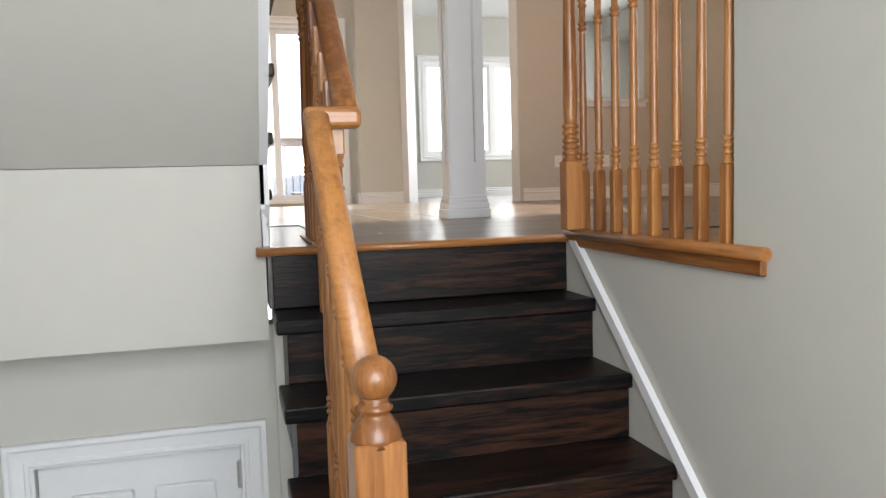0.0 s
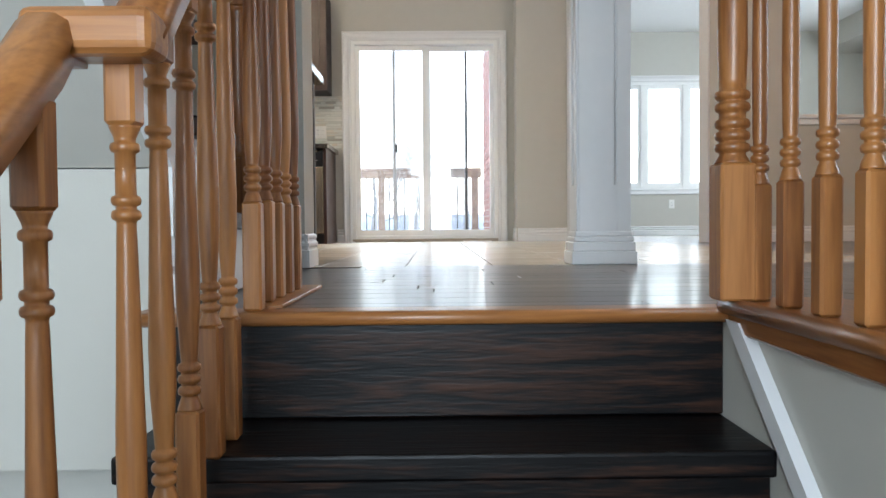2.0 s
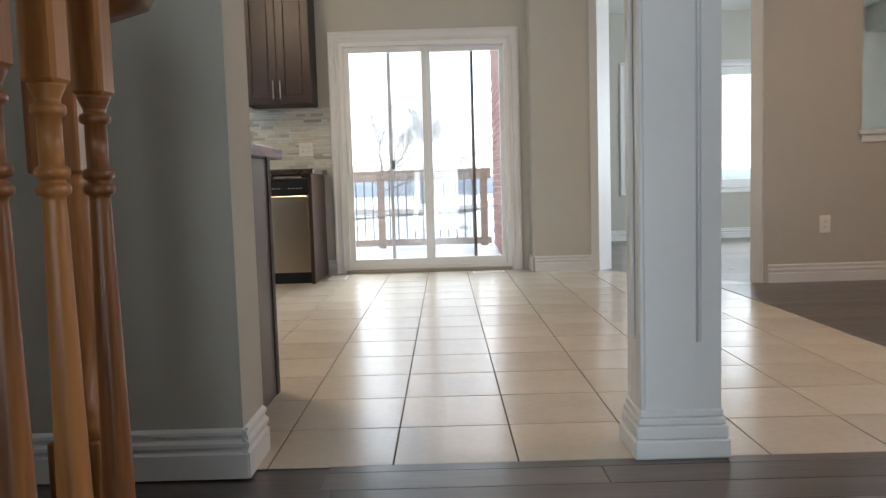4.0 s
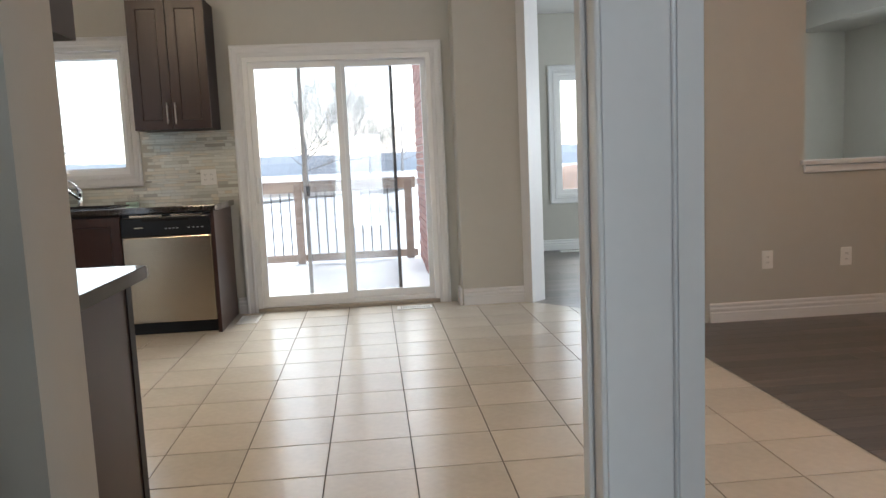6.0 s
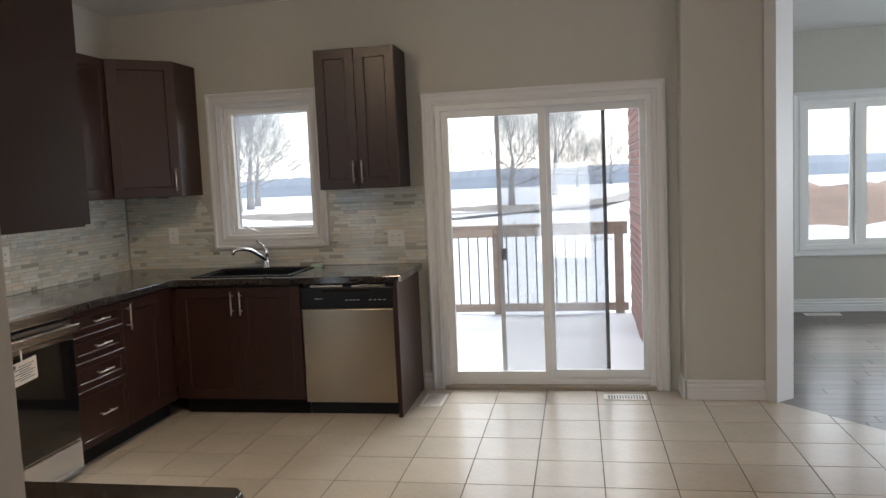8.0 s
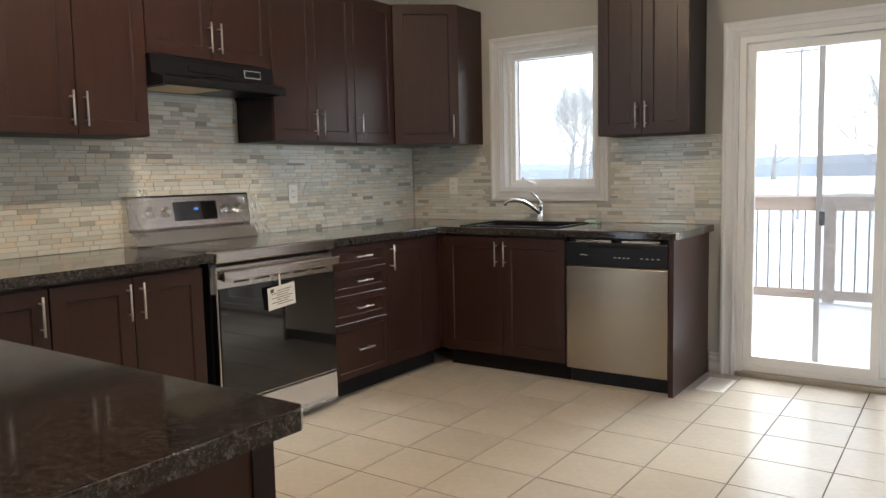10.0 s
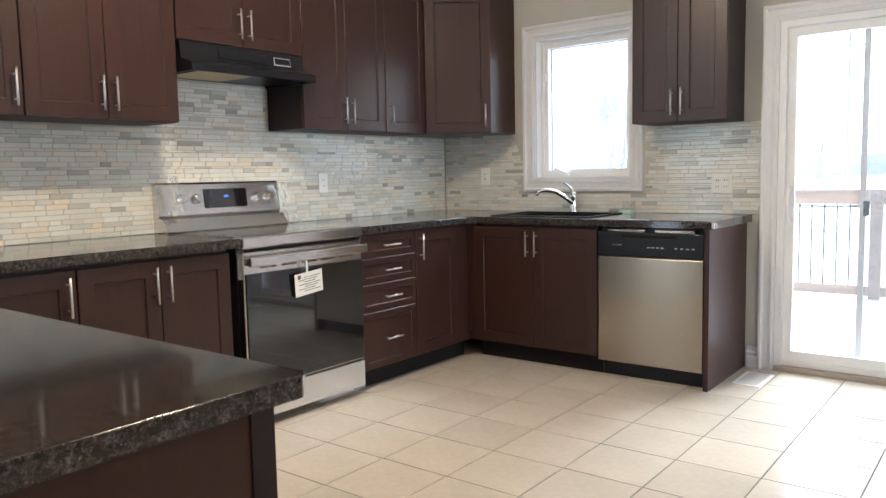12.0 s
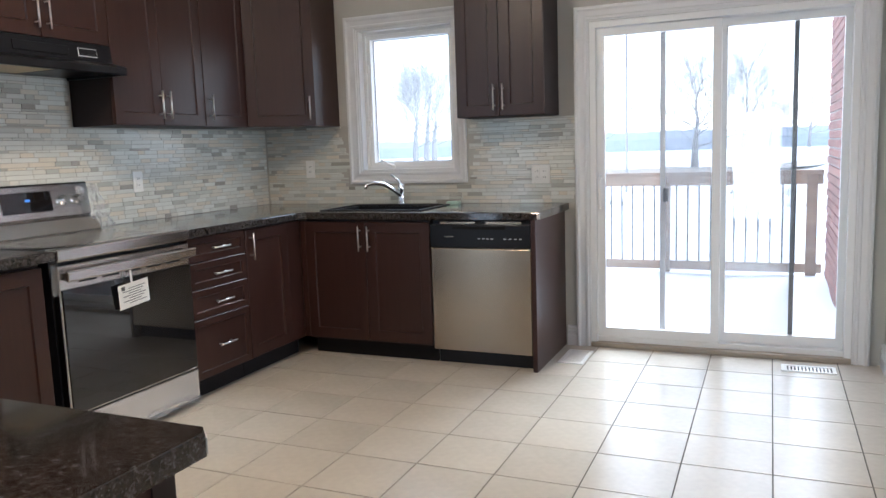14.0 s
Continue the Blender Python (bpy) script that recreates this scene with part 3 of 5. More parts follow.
part("ball", lathe([(R * math.sin(math.pi * i / 16) + 0.0005, 1.055 - R * math.cos(math.pi * i / 16)) for i in range(17)], 32), OAK, new2, "round oak ball finial")


def rail_bm(points, hw=0.031, hh=0.027):
    """A handrail with rounded top swept along points."""
    bm = bmesh.new()
    sec = [(-hw * 0.7, -hh), (-hw * 0.8, -hh * 0.3), (-hw, 0.1 * hh), (-hw * 0.85, hh * 0.7), (-hw * 0.4, hh), (hw * 0.4, hh), (hw * 0.85, hh * 0.7), (hw, 0.1 * hh), (hw * 0.8, -hh * 0.3), (hw * 0.7, -hh)]
    pts = [Vector(p) for p in points]
    rings = []
    for i, p in enumerate(pts):
        d = (pts[min(i + 1, len(pts) - 1)] - pts[max(i - 1, 0)]).normalized()
        u = d.cross(Vector((0, 0, 1))).normalized()
        v = u.cross(d)
        rings.append([bm.verts.new(p + u * a + v * b) for a, b in sec])
    for a, b in zip(rings, rings[1:]):
        for k in range(len(sec)):
            f = bm.faces.new((a[k], a[(k + 1) % len(sec)], b[(k + 1) % len(sec)], b[k]))
            f.smooth = True
    bm.faces.new(rings[0])
    bm.faces.new(rings[-1][::-1])
    bmesh.ops.recalc_face_normals(bm, faces=bm.faces[:])
    return bm


JY, JZ = -6.61, 0.348
srail = thing("stair_handrail", "honey oak stair handrail with a jogged level joint", "handrail")
part("lower_rail", rail_bm([(RX, BY + 0.041, JZ + (BY + 0.041 - JY) * sl), (RX, JY - 0.05, JZ - 0.05 * sl * 0.9), (RX, JY - 0.02, JZ - 0.005), (RX, JY + 0.02, JZ)]), OAKY, srail)
part("jog_block", box((RX - 0.03, JY - 0.028, JZ - 0.022), (0.615, JY + 0.035, JZ + 0.03), 0.014, 3), OAKX, srail)
part("upper_rail", rail_bm([(0.585, JY + 0.01, JZ - 0.0), (0.585, JY + 0.06, JZ + 0.05), (0.583, -5.98, JZ + 0.60), (0.58, -5.90, JZ + 0.64), (0.58, -5.60, JZ + 0.645), (0.565, -5.50, JZ + 0.645), (0.52, -5.41, JZ + 0.645), (0.44, -5.345, JZ + 0.645), (0.39, -5.32, JZ + 0.645)]), OAKY, srail)


def rail_z(y):
    if y < JY:
        return JZ + (y - JY) * sl * 0.98 - 0.02
    return min(JZ - 0.01 + (y - JY) * 0.89, JZ + 0.61)


for i in range(11):
    by = -6.17 - 0.1005 * i
    k = max(0, math.floor((NOSE_Y - 0.218 - by) / RUN) + 1) + 1 if by < NOSE_Y - 0.218 else 1
    back = by - (NOSE_Y - 0.218 - RUN * (k - 1))
    z = max(-RISE * k - 0.003, LZ)
    baluster(0.56 if by > JY - 0.02 else RX + 0.006, by, z, rail_z(by) - z, 0.2 if back < 0.11 else 0.29, 0.11, "stair balusters")
for i in range(5):
    by = -6.043 + i * 0.0955
    baluster(0.572, by, 0.006 if i else 0.0, rail_z(by) - (0.006 if i else 0.0), 0.195, 0.14, "stair balusters")

# ---- stairs going up, beside ----
up = thing("stairs_up", "stairs going up with dark treads and white painted stringer", "stairs")
for k in range(1, 13):
    y = -5.43 - 0.235 * (k - 1)
    z = 0.185 * k
    part("tread", box((-0.60, y - 0.26, z - 0.04), (0.44, y + 0.025, z), 0.006, 2), STAIN, up)
    part("riser", box((-0.60, y - 0.02, z - 0.185), (0.40, y, z - 0.0402), 0.001), WHITE, up)
pts = [(-5.45, 0.0)]
for k in range(1, 13):
    y = -5.45 - 0.235 * (k - 1)
    pts += [(y, 0.185 * k - 0.0405), (y - 0.235, 0.185 * k - 0.0405)]
yend = -5.45 - 0.235 * 12
pts += [(yend, 0.26 + 0.787 * (-6.003 - yend)), (-6.003, 0.262), (-6.003, 0.135), (-5.9, 0.0)]
part("stringer", prism_x(pts, 0.387, 0.415), WHITE, up)
part("soffit", prism_x([(-6.003, 0.262), (-6.003, 0.30), (yend, 0.30 + 0.787 * (-6.003 - yend)), (yend, 0.262 + 0.787 * (-6.003 - yend))], -0.60, 0.3865), WALL, up, "grey painted sloping soffit")
upn = thing("upper_stair_newel", "dark oak newel post at the foot of the upper stairs", "newel post", pose(0.36, -5.30, 0.0))
part("post", join(box((-0.04, -0.04, 0), (0.04, 0.04, 0.34), 0.003), box((-0.04, -0.04, 0.75), (0.04, 0.04, 1.1), 0.003), lathe([(0.04, 0.34), (0.03, 0.36), (0.039, 0.38), (0.026, 0.40), (0.038, 0.5), (0.028, 0.7), (0.038, 0.73), (0.04, 0.75)], 14)), OAK, upn)
for k in range(2, 8):
    y = -5.43 - 0.235 * (k - 1)
    baluster(0.36, y - 0.10, 0.185 * k, 0.85, 0.2, 0.16, "upper stair balusters", "turned oak baluster on a dark tread")

# ---- patio door ----
pd = thing("door_2", "white vinyl sliding patio door with clear glass and a screen", "patio door")
tagged(pd, kind="structure")
part("casing", casing(1.589, 2.03, 0.085, 0.02, False), WHITE, pd, m=pose(0, 0, 0))
X0, X1, ZB, ZT = 0.086, 1.503, 0.028, 1.944
part("frame", boxes(((X0, 0.002, ZB), (X0 + 0.035, 0.16, ZT)), ((X1 - 0.035, 0.002, ZB), (X1, 0.16, ZT)), ((X0 + 0.035, 0.002, ZT - 0.035), (X1 - 0.035, 0.16, ZT)), ((X0 + 0.035, 0.03, ZB), (X1 - 0.035, 0.16, ZB + 0.03))), VINYL, pd)
part("sill", box((X0, -0.018, 0.0), (X1, 0.19, 0.0278), 0.004), mat("beige_sill", (0.36, 0.31, 0.25), 0.5), pd, "beige worn metal sill")


def sash(name, xa, xb, ya, za, zb, sw=0.058):
    s = part(name, boxes(((xa, ya, za), (xa + sw, ya + 0.035, zb)), ((xb - sw, ya, za), (xb, ya + 0.035, zb)), ((xa + sw, ya, za), (xb - sw, ya + 0.035, za + 0.055)), ((xa + sw, ya, zb - 0.045), (xb - sw, ya + 0.035, zb))), VINYL, pd)
    g = part("pane", box((xa + sw + 0.0005, ya + 0.014, za + 0.0555), (xb - sw - 0.0005, ya + 0.02, zb - 0.0455)), GLASS, s)
    g.visible_shadow = False
    return s


s1 = sash("sliding_sash", 0.1215, 0.82, 0.035, 0.059, 1.905, 0.045)
s2 = sash("fixed_sash", 0.812, 1.4675, 0.085, 0.059, 1.908, 0.036)
part("pull_handle", tube([(0.143, 0.033, 0.85), (0.143, -0.010, 0.86), (0.146, -0.036, 0.90), (0.147, -0.042, 0.945), (0.146, -0.036, 0.99), (0.143, -0.010, 1.03), (0.143, 0.033, 1.04)], 0.009, 10), PLASTIC, s1, "white curved pull handle")
sc = part("screen_frame", boxes(((0.475, 0.132, 0.06), (0.505, 0.146, 1.905)), ((1.188, 0.132, 0.06), (1.214, 0.146, 1.905)), ((0.505, 0.132, 0.06), (1.188, 0.146, 0.085)), ((0.505, 0.132, 1.88), (1.188, 0.146, 1.905))), GREYALU, pd, "grey insect screen frame")
part("screen_latch", box((0.495, 0.122, 0.88), (0.525, 0.1318, 0.96), 0.003), BLACK, sc, "black screen latch")
net = part("screen_mesh", box((0.505, 0.1385, 0.085), (1.188, 0.1395, 1.88)), SCREENMESH, sc)
net.visible_shadow = False
part("screen_guide", boxes(((1.1885, 0.120, 0.06), (1.2135, 0.1319, 1.905))), DARKALU, sc, "dark screen edge")

# ---- kitchen window ----
kw = thing("window_1", "white vinyl crank window over the sink", "window")
tagged(kw, kind="structure")
part("casing", casing(0.856, 1.10, 0.085, 0.02, True), WHITE, kw, m=pose(-1.553, 0, 1.02))
part("jamb_liner", boxes(((-1.4678, 0.0005, 1.1052), (-1.458, 0.0595, 2.0348)), ((-0.792, 0.0005, 1.1052), (-0.7822, 0.0595, 2.0348)), ((-1.458, 0.0005, 1.1052), (-0.792, 0.0595, 1.115)), ((-1.458, 0.0005, 2.025), (-0.792, 0.0595, 2.0348))), WHITE, kw, "white painted jamb boards")
part("window_frame", boxes(((-1.468, 0.06, 1.105), (-1.438, 0.17, 2.035)), ((-0.812, 0.06, 1.105), (-0.782, 0.17, 2.035)), ((-1.438, 0.06, 1.105), (-0.812, 0.17, 1.135)), ((-1.438, 0.06, 2.005), (-0.812, 0.17, 2.035))), VINYL, kw)
part("sash_gasket", boxes(((-1.438, 0.1195, 1.135), (-1.403, 0.132, 2.005)), ((-0.847, 0.1195, 1.135), (-0.812, 0.132, 2.005)), ((-1.403, 0.1195, 1.135), (-0.847, 0.132, 1.167)), ((-1.403, 0.1195, 1.970), (-0.847, 0.132, 2.005))), GREYALU, kw)
sw = part("sash", boxes(((-1.438, 0.075, 1.135), (-1.410, 0.119, 2.005)), ((-0.840, 0.075, 1.135), (-0.812, 0.119, 2.005)), ((-1.410, 0.075, 1.135), (-0.840, 0.119, 1.160)), ((-1.410, 0.075, 1.976), (-0.840, 0.119, 2.005))), VINYL, kw)
g = part("pane", box((-1.4098, 0.095, 1.1602), (-0.8402, 0.10, 1.9758)), GLASS, sw)
g.visible_shadow = False
for lz in (1.40, 1.76):
    part("sash_lock", box((-1.436, 0.058, lz), (-1.420, 0.0748, lz + 0.05), 0.004), PLASTIC, sw, "white sash lock lever")
part("crank_handle", tube([(-1.25, 0.074, 1.125), (-1.25, 0.045, 1.135), (-1.30, 0.04, 1.155), (-1.345, 0.045, 1.178)], 0.008), PLASTIC, kw, "white folding crank")

# ---- family room window ----
fw = thing("window_2", "white three-part family room window", "window")
tagged(fw, kind="structure")
part("casing", casing(1.86, 1.59, 0.085, 0.02, True), WHITE, fw, m=pose(3.085, 2.83, 0.548))
part("window_frame", boxes(((3.17, 2.832, 0.62), (3.205, 2.98, 2.06)), ((4.825, 2.832, 0.62), (4.86, 2.98, 2.06)), ((3.205, 2.832, 0.62), (4.825, 2.98, 0.66)), ((3.205, 2.832, 2.02), (4.825, 2.98, 2.06)),
                           ((3.66, 2.85, 0.66), (3.73, 2.95, 2.02)), ((4.23, 2.85, 0.66), (4.30, 2.95, 2.02))), VINYL, fw)
for xa, xb in ((3.205, 3.66), (3.73, 4.23), (4.30, 4.825)):
    s = part("sash", boxes(((xa, 2.87, 0.66), (xa + 0.04, 2.91, 2.02)), ((xb - 0.04, 2.87, 0.66), (xb, 2.91, 2.02)), ((xa + 0.04, 2.87, 0.66), (xb - 0.04, 2.91, 0.71)), ((xa + 0.04, 2.87, 1.97), (xb - 0.04, 2.91, 2.02))), VINYL, fw)
    g = part("pane", box((xa + 0.0402, 2.888, 0.7102), (xb - 0.0402, 2.893, 1.9698)), GLASS, s)
    g.visible_shadow = False

# assumed entry glazing behind the path, unseen, added round the entry lamp
eg = thing("window_3", "assumed entry glazing in a white frame, out of view", "window")
tagged(eg, kind="structure")
part("window_frame", boxes(((-0.35, -9.9, -0.25), (-0.29, -9.82, 1.75)), ((1.24, -9.9, -0.25), (1.3, -9.82, 1.75)), ((-0.29, -9.9, -0.25), (1.24, -9.82, -0.19)), ((-0.29, -9.9, 1.69), (1.24, -9.82, 1.75))), VINYL, eg)

# pass-through trim
pt = thing("pass_through_sill", "white moulded sill of the wall opening", "sill")
tagged(pt, kind="structure")
part("sill", box((3.73, -1.335, 0.985), (4.53, -1.15, 1.015), 0.004), WHITE, pt)
part("apron", box((3.75, -1.318, 0.935), (4.51, -1.3005, 0.985), 0.006), WHITE, pt)


# ---- kitchen cabinets ----
def shaker_bm(w, h, fr=0.062):
    """Frame-and-panel door, front towards -y, from x 0 to w and z 0 to h, 20 mm thick."""
    bm = bmesh.new()
    rings = []
    for e, y in ((0, 0), (0, -0.0185), (0.0015, -0.02), (fr, -0.02), (fr + 0.004, -0.012), (fr + 0.006, -0.0115)):
        rings.append([bm.verts.new(p) for p in ((e, y, e), (w - e, y, e), (w - e, y, h - e), (e, y, h - e))])
    for a, b in zip(rings, rings[1:]):
        for k in range(4):
            bm.faces.new((a[k], a[(k + 1) % 4], b[(k + 1) % 4], b[k]))
    bm.faces.new(rings[0][::-1])
    bm.faces.new(rings[-1])
    bmesh.ops.recalc_face_normals(bm, faces=bm.faces[:])
    return bm


def pull(parent, x, z, length=0.148, across=False, y=-0.02):
    a = (length / 2)
    ends = ((x - a, y - 0.032, z), (x + a, y - 0.032, z)) if across else ((x, y - 0.032, z - a), (x, y - 0.032, z + a))
    posts = ((x - a * 0.65, z), (x + a * 0.65, z)) if across else ((x, z - a * 0.65), (x, z + a * 0.65))
    bm = join(tube(ends, 0.0048, 10), *[tube([(px, y - 0.001, pz), (px, y - 0.032, pz)], 0.0038, 8) for px, pz in posts])
    return part("handle", bm, NICKEL, parent, "brushed nickel bar handle")


def door(parent, x, z, w, h, hx=None, hz=None, name="door"):
    d = part(name, shaker_bm(w - 0.004, h - 0.004), CAB, parent, "", pose(x + 0.002, 0, z + 0.002))
    if hx is not None:
        pull(d, hx - x - 0.002, hz - z - 0.002)
    return d


def cabinet(name, label, m, w, h, depth, z0, doors, cat="cabinet", kick=0.0):
    """Carcass with front at local y 0; doors: rows of (x, width, handle side)."""
    c = thing(name, label, cat, m)
    part("body", box((0, 0.0005, z0 + kick), (w, depth, z0 + h), 0.001), CABIN, c)
    if kick:
        part("toe_kick", box((0.0, 0.05, z0), (w, 0.065, z0 + kick - 0.0005)), KICK, c)
    return c


BH = 0.845
# north run: sink cabinet
FN = -0.628
c = cabinet("sink_cabinet", "espresso shaker base cabinet under the sink with two doors", pose(-1.53, FN, 0), 0.835, BH, 0.62, 0.0, None, kick=0.10)
door(c, 0.0, 0.11, 0.4175, 0.72, 0.4175 - 0.03, 0.73)
part("filler", box((-0.037, -0.018, 0.11), (-0.0004, 0.0003, 0.83), 0.001), CAB, c)
door(c, 0.4175, 0.11, 0.4175, 0.72, 0.4175 + 0.03, 0.73)
ep = thing("end_panel", "espresso wood end panel beside the dishwasher", "cabinet panel")
part("panel", box((-0.098, -0.645, 0.0), (-0.072, -0.002, BH), 0.001), CAB, ep)
# west run, fronts towards +x
FW = -1.585
c = cabinet("corner_base_cabinet", "espresso base cabinet with one narrow door in the corner", pose(FW, -1.181, 0, 0, 0, 90), 0.546, BH, 0.65, 0.0, None, kick=0.10)
door(c, 0.0, 0.11, 0.395, 0.725, 0.035, 0.74)
part("filler", box((0.3952, -0.018, 0.11), (0.533, 0.0003, 0.835), 0.001), CAB, c)
c = cabinet("drawer_cabinet", "espresso base cabinet with four drawers", pose(FW, -1.633, 0, 0, 0, 90), 0.4505, BH, 0.65, 0.0, None, kick=0.10)
for z0, z1 in ((0.713, 0.838), (0.573, 0.708), (0.421, 0.568), (0.11, 0.416)):
    d = part("drawer", shaker_bm(0.4465, z1 - z0, 0.034), CAB, c, "", pose(0.002, 0, z0))
    pull(d, 0.223, (z1 - z0) / 2, 0.13, True)
c = cabinet("base_cabinet", "espresso shaker base cabinet with two doors beside the range", pose(FW, -3.136, 0, 0, 0, 90), 0.68, BH, 0.65, 0.0, None, kick=0.10)
door(c, 0.0, 0.11, 0.34, 0.72, 0.31, 0.73)
door(c, 0.34, 0.11, 0.34, 0.72, 0.37, 0.73)
c = cabinet("base_cabinet", "espresso shaker base cabinet with one door", pose(FW, -3.575, 0, 0, 0, 90), 0.437, BH, 0.65, 0.0, None, kick=0.10)
door(c, 0.0, 0.11, 0.437, 0.72, 0.40, 0.73)
# uppers on the west wall
UZ, UH = 1.415, 0.90
FU = -1.965
c = cabinet("wall_cabinet", "tall espresso wall cabinet with two shaker doors", pose(FU, -1.645, 0, 0, 0, 90), 0.67, UH, 0.28, UZ, None)
door(c, 0.0, UZ, 0.335, UH, 0.335 - 0.03, UZ + 0.11)
door(c, 0.335, UZ, 0.335, UH, 0.335 + 0.03, UZ + 0.11)
c = cabinet("wall_cabinet", "narrow espresso wall cabinet with one shaker door", pose(FU, -0.9735, 0, 0, 0, 90), 0.396, UH, 0.28, UZ, None)
door(c, 0.0, UZ, 0.396, UH, 0.035, UZ + 0.11)
c = cabinet("hood_cabinet", "short espresso wall cabinet over the range hood", pose(FU, -2.412, 0, 0, 0, 90), 0.765, 0.515, 0.28, UZ + 0.385, None)
door(c, 0.0, UZ + 0.385, 0.3825, 0.515, 0.3825 - 0.03, UZ + 0.385 + 0.11)
door(c, 0.3825, UZ + 0.385, 0.3825, 0.515, 0.3825 + 0.03, UZ + 0.385 + 0.11)
c = cabinet("wall_cabinet", "espresso wall cabinet with two shaker doors beside the hood", pose(FU, -3.105, 0, 0, 0, 90), 0.69, UH, 0.28, UZ, None)
door(c, 0.0, UZ, 0.345, UH, 0.345 - 0.03, UZ + 0.11)
door(c, 0.345, UZ, 0.345, UH, 0.345 + 0.03, UZ + 0.11)
c = cabinet("wall_cabinet", "narrow espresso wall cabinet with one shaker door", pose(FU, -3.457, 0, 0, 0, 90), 0.35, UH, 0.28, UZ, None)
door(c, 0.0, UZ, 0.35, UH, 0.315, UZ + 0.11)
# diagonal corner cabinet
c = thing("corner_wall_cabinet", "espresso corner wall cabinet with a slanted door", "cabinet")
A, Bc = Vector((-1.955, -0.574, 0)), Vector((-1.655, -0.316, 0))
part("body", prism([(-2.249, -0.002), (-2.249, -0.574), (A.x, -0.574), (Bc.x - 0.0, Bc.y), (-1.628, -0.316), (-1.628, -0.002)], UZ, UZ + UH), CAB, c)
dl = (Bc - A).length
ang = math.degrees(math.atan2(Bc.y - A.y, Bc.x - A.x))
d = part("door", shaker_bm(dl + 0.03, UH - 0.004), CAB, c, "", pose(A.x + 0.012 * math.sin(radians(ang)), A.y - 0.012 * math.cos(radians(ang)), UZ + 0.002, 0, 0, ang))
pull(d, dl - 0.01, 0.11)
# north wall upper
c = cabinet("wall_cabinet", "espresso wall cabinet with two shaker doors beside the window", pose(-0.635, -0.302, 0), 0.535, UH, 0.30, UZ, None)
door(c, 0.0, UZ, 0.2675, UH, 0.2675 - 0.028, UZ + 0.11)
door(c, 0.2675, UZ, 0.2675, UH, 0.2675 + 0.028, UZ + 0.11)
# cabinet over the peninsula, front towards the kitchen
c = cabinet("wall_cabinet", "espresso wall cabinet above the peninsula with a plain end", pose(0.393, -4.215, 0, 0, 0, 180), 0.9, UH, 0.169, UZ - 0.01, None)
part("end_panel", box((-0.003, 0.0, UZ - 0.01), (-0.0002, 0.169, UZ + UH - 0.01)), CAB, c)
door(c, 0.0, UZ - 0.01, 0.45, UH, 0.42, UZ + 0.1)
door(c, 0.45, UZ - 0.01, 0.45, UH, 0.48, UZ + 0.1)
# peninsula base
PZ = 0.862
c = cabinet("peninsula_cabinet", "espresso peninsula base cabinet with a plain end panel", pose(0.315, -3.815, 0, 0, 0, 180), 1.7, PZ - 0.035, 0.569, 0.0, None, kick=0.10)
part("end_panel", box((-0.012, -0.02, 0.0), (-0.0003, 0.569, PZ - 0.0355), 0.001), CAB, c)
# darker carcass colour stands in for shade on the bevelled corner
part("corner_stile", box((-0.016, -0.0215, 0.0), (-0.0122, 0.022, PZ - 0.0358), 0.001), CABIN, c, "corner stile coloured darker for bevel shade")
for i in range(4):
    door(c, 0.425 * i, 0.11, 0.425, PZ - 0.16, 0.425 * i + (0.39 if i % 2 == 0 else 0.035), 0.72)


# ---- worktops ----
def top_bm(pts, z0, z1, bev=0.006):
    bm = prism(pts, z0, z1)
    es = [e for e in bm.edges if abs(e.verts[0].co.z - z1) < 1e-5 and abs(e.verts[1].co.z - z1) < 1e-5]
    bmesh.ops.bevel(bm, geom=es, offset=bev, segments=2, affect='EDGES', profile=0.5)
    return bm


CT = 0.886
SX0, SX1, SY0, SY1 = -1.44, -0.80, -0.55, -0.14
wt = thing("worktop", "dark speckled laminate worktop round the kitchen corner", "worktop")
part("north_front", top_bm([(-1.60, -0.665), (-0.045, -0.665), (-0.045, SY0), (-1.60, SY0)], BH + 0.001, CT), GRANITE, wt)
part("north_back", box((-1.60, SY1, BH + 0.001), (-0.045, -0.001, CT)), GRANITE, wt)
part("north_left", box((-1.60, SY0, BH + 0.001), (SX0, SY1, CT)), GRANITE, wt)
part("north_right", box((SX1, SY0, BH + 0.001), (-0.045, SY1, CT)), GRANITE, wt)
part("west_run", top_bm([(-2.249, -0.001), (-1.6001, -0.001), (-1.6001, -0.665), (-1.50, -0.665), (-1.545, -0.71), (-1.545, -1.6345), (-2.249, -1.6345)], BH + 0.001, CT), GRANITE, wt)
wt2 = thing("worktop", "dark speckled laminate worktop ending at the range", "worktop")
part("top", top_bm([(-2.249, -2.407), (-1.545, -2.407), (-1.545, -3.575), (-2.249, -3.575)], BH + 0.001, CT), GRANITE, wt2)
wt3 = thing("peninsula_worktop", "dark speckled laminate peninsula top with rounded edge", "worktop")
part("top", top_bm([(-1.45, -4.384), (0.37, -4.384), (0.37, -3.772), (0.35, -3.752), (-1.45, -3.752)], PZ - 0.0345, PZ, 0.003), GRANITE, wt3)
# pale strips paint the highlight along the bare laminate corners
EDGE = mat("bare_edge_highlight", (0.55, 0.54, 0.52), 0.4, var=0.05)
part("corner_highlight", prism([(0.3706, -3.7714), (0.3718, -3.7702), (0.3518, -3.7502), (0.3506, -3.7514)], PZ - 0.032, PZ - 0.008), EDGE, wt3, "pale strip for the highlight on the bare laminate corner")
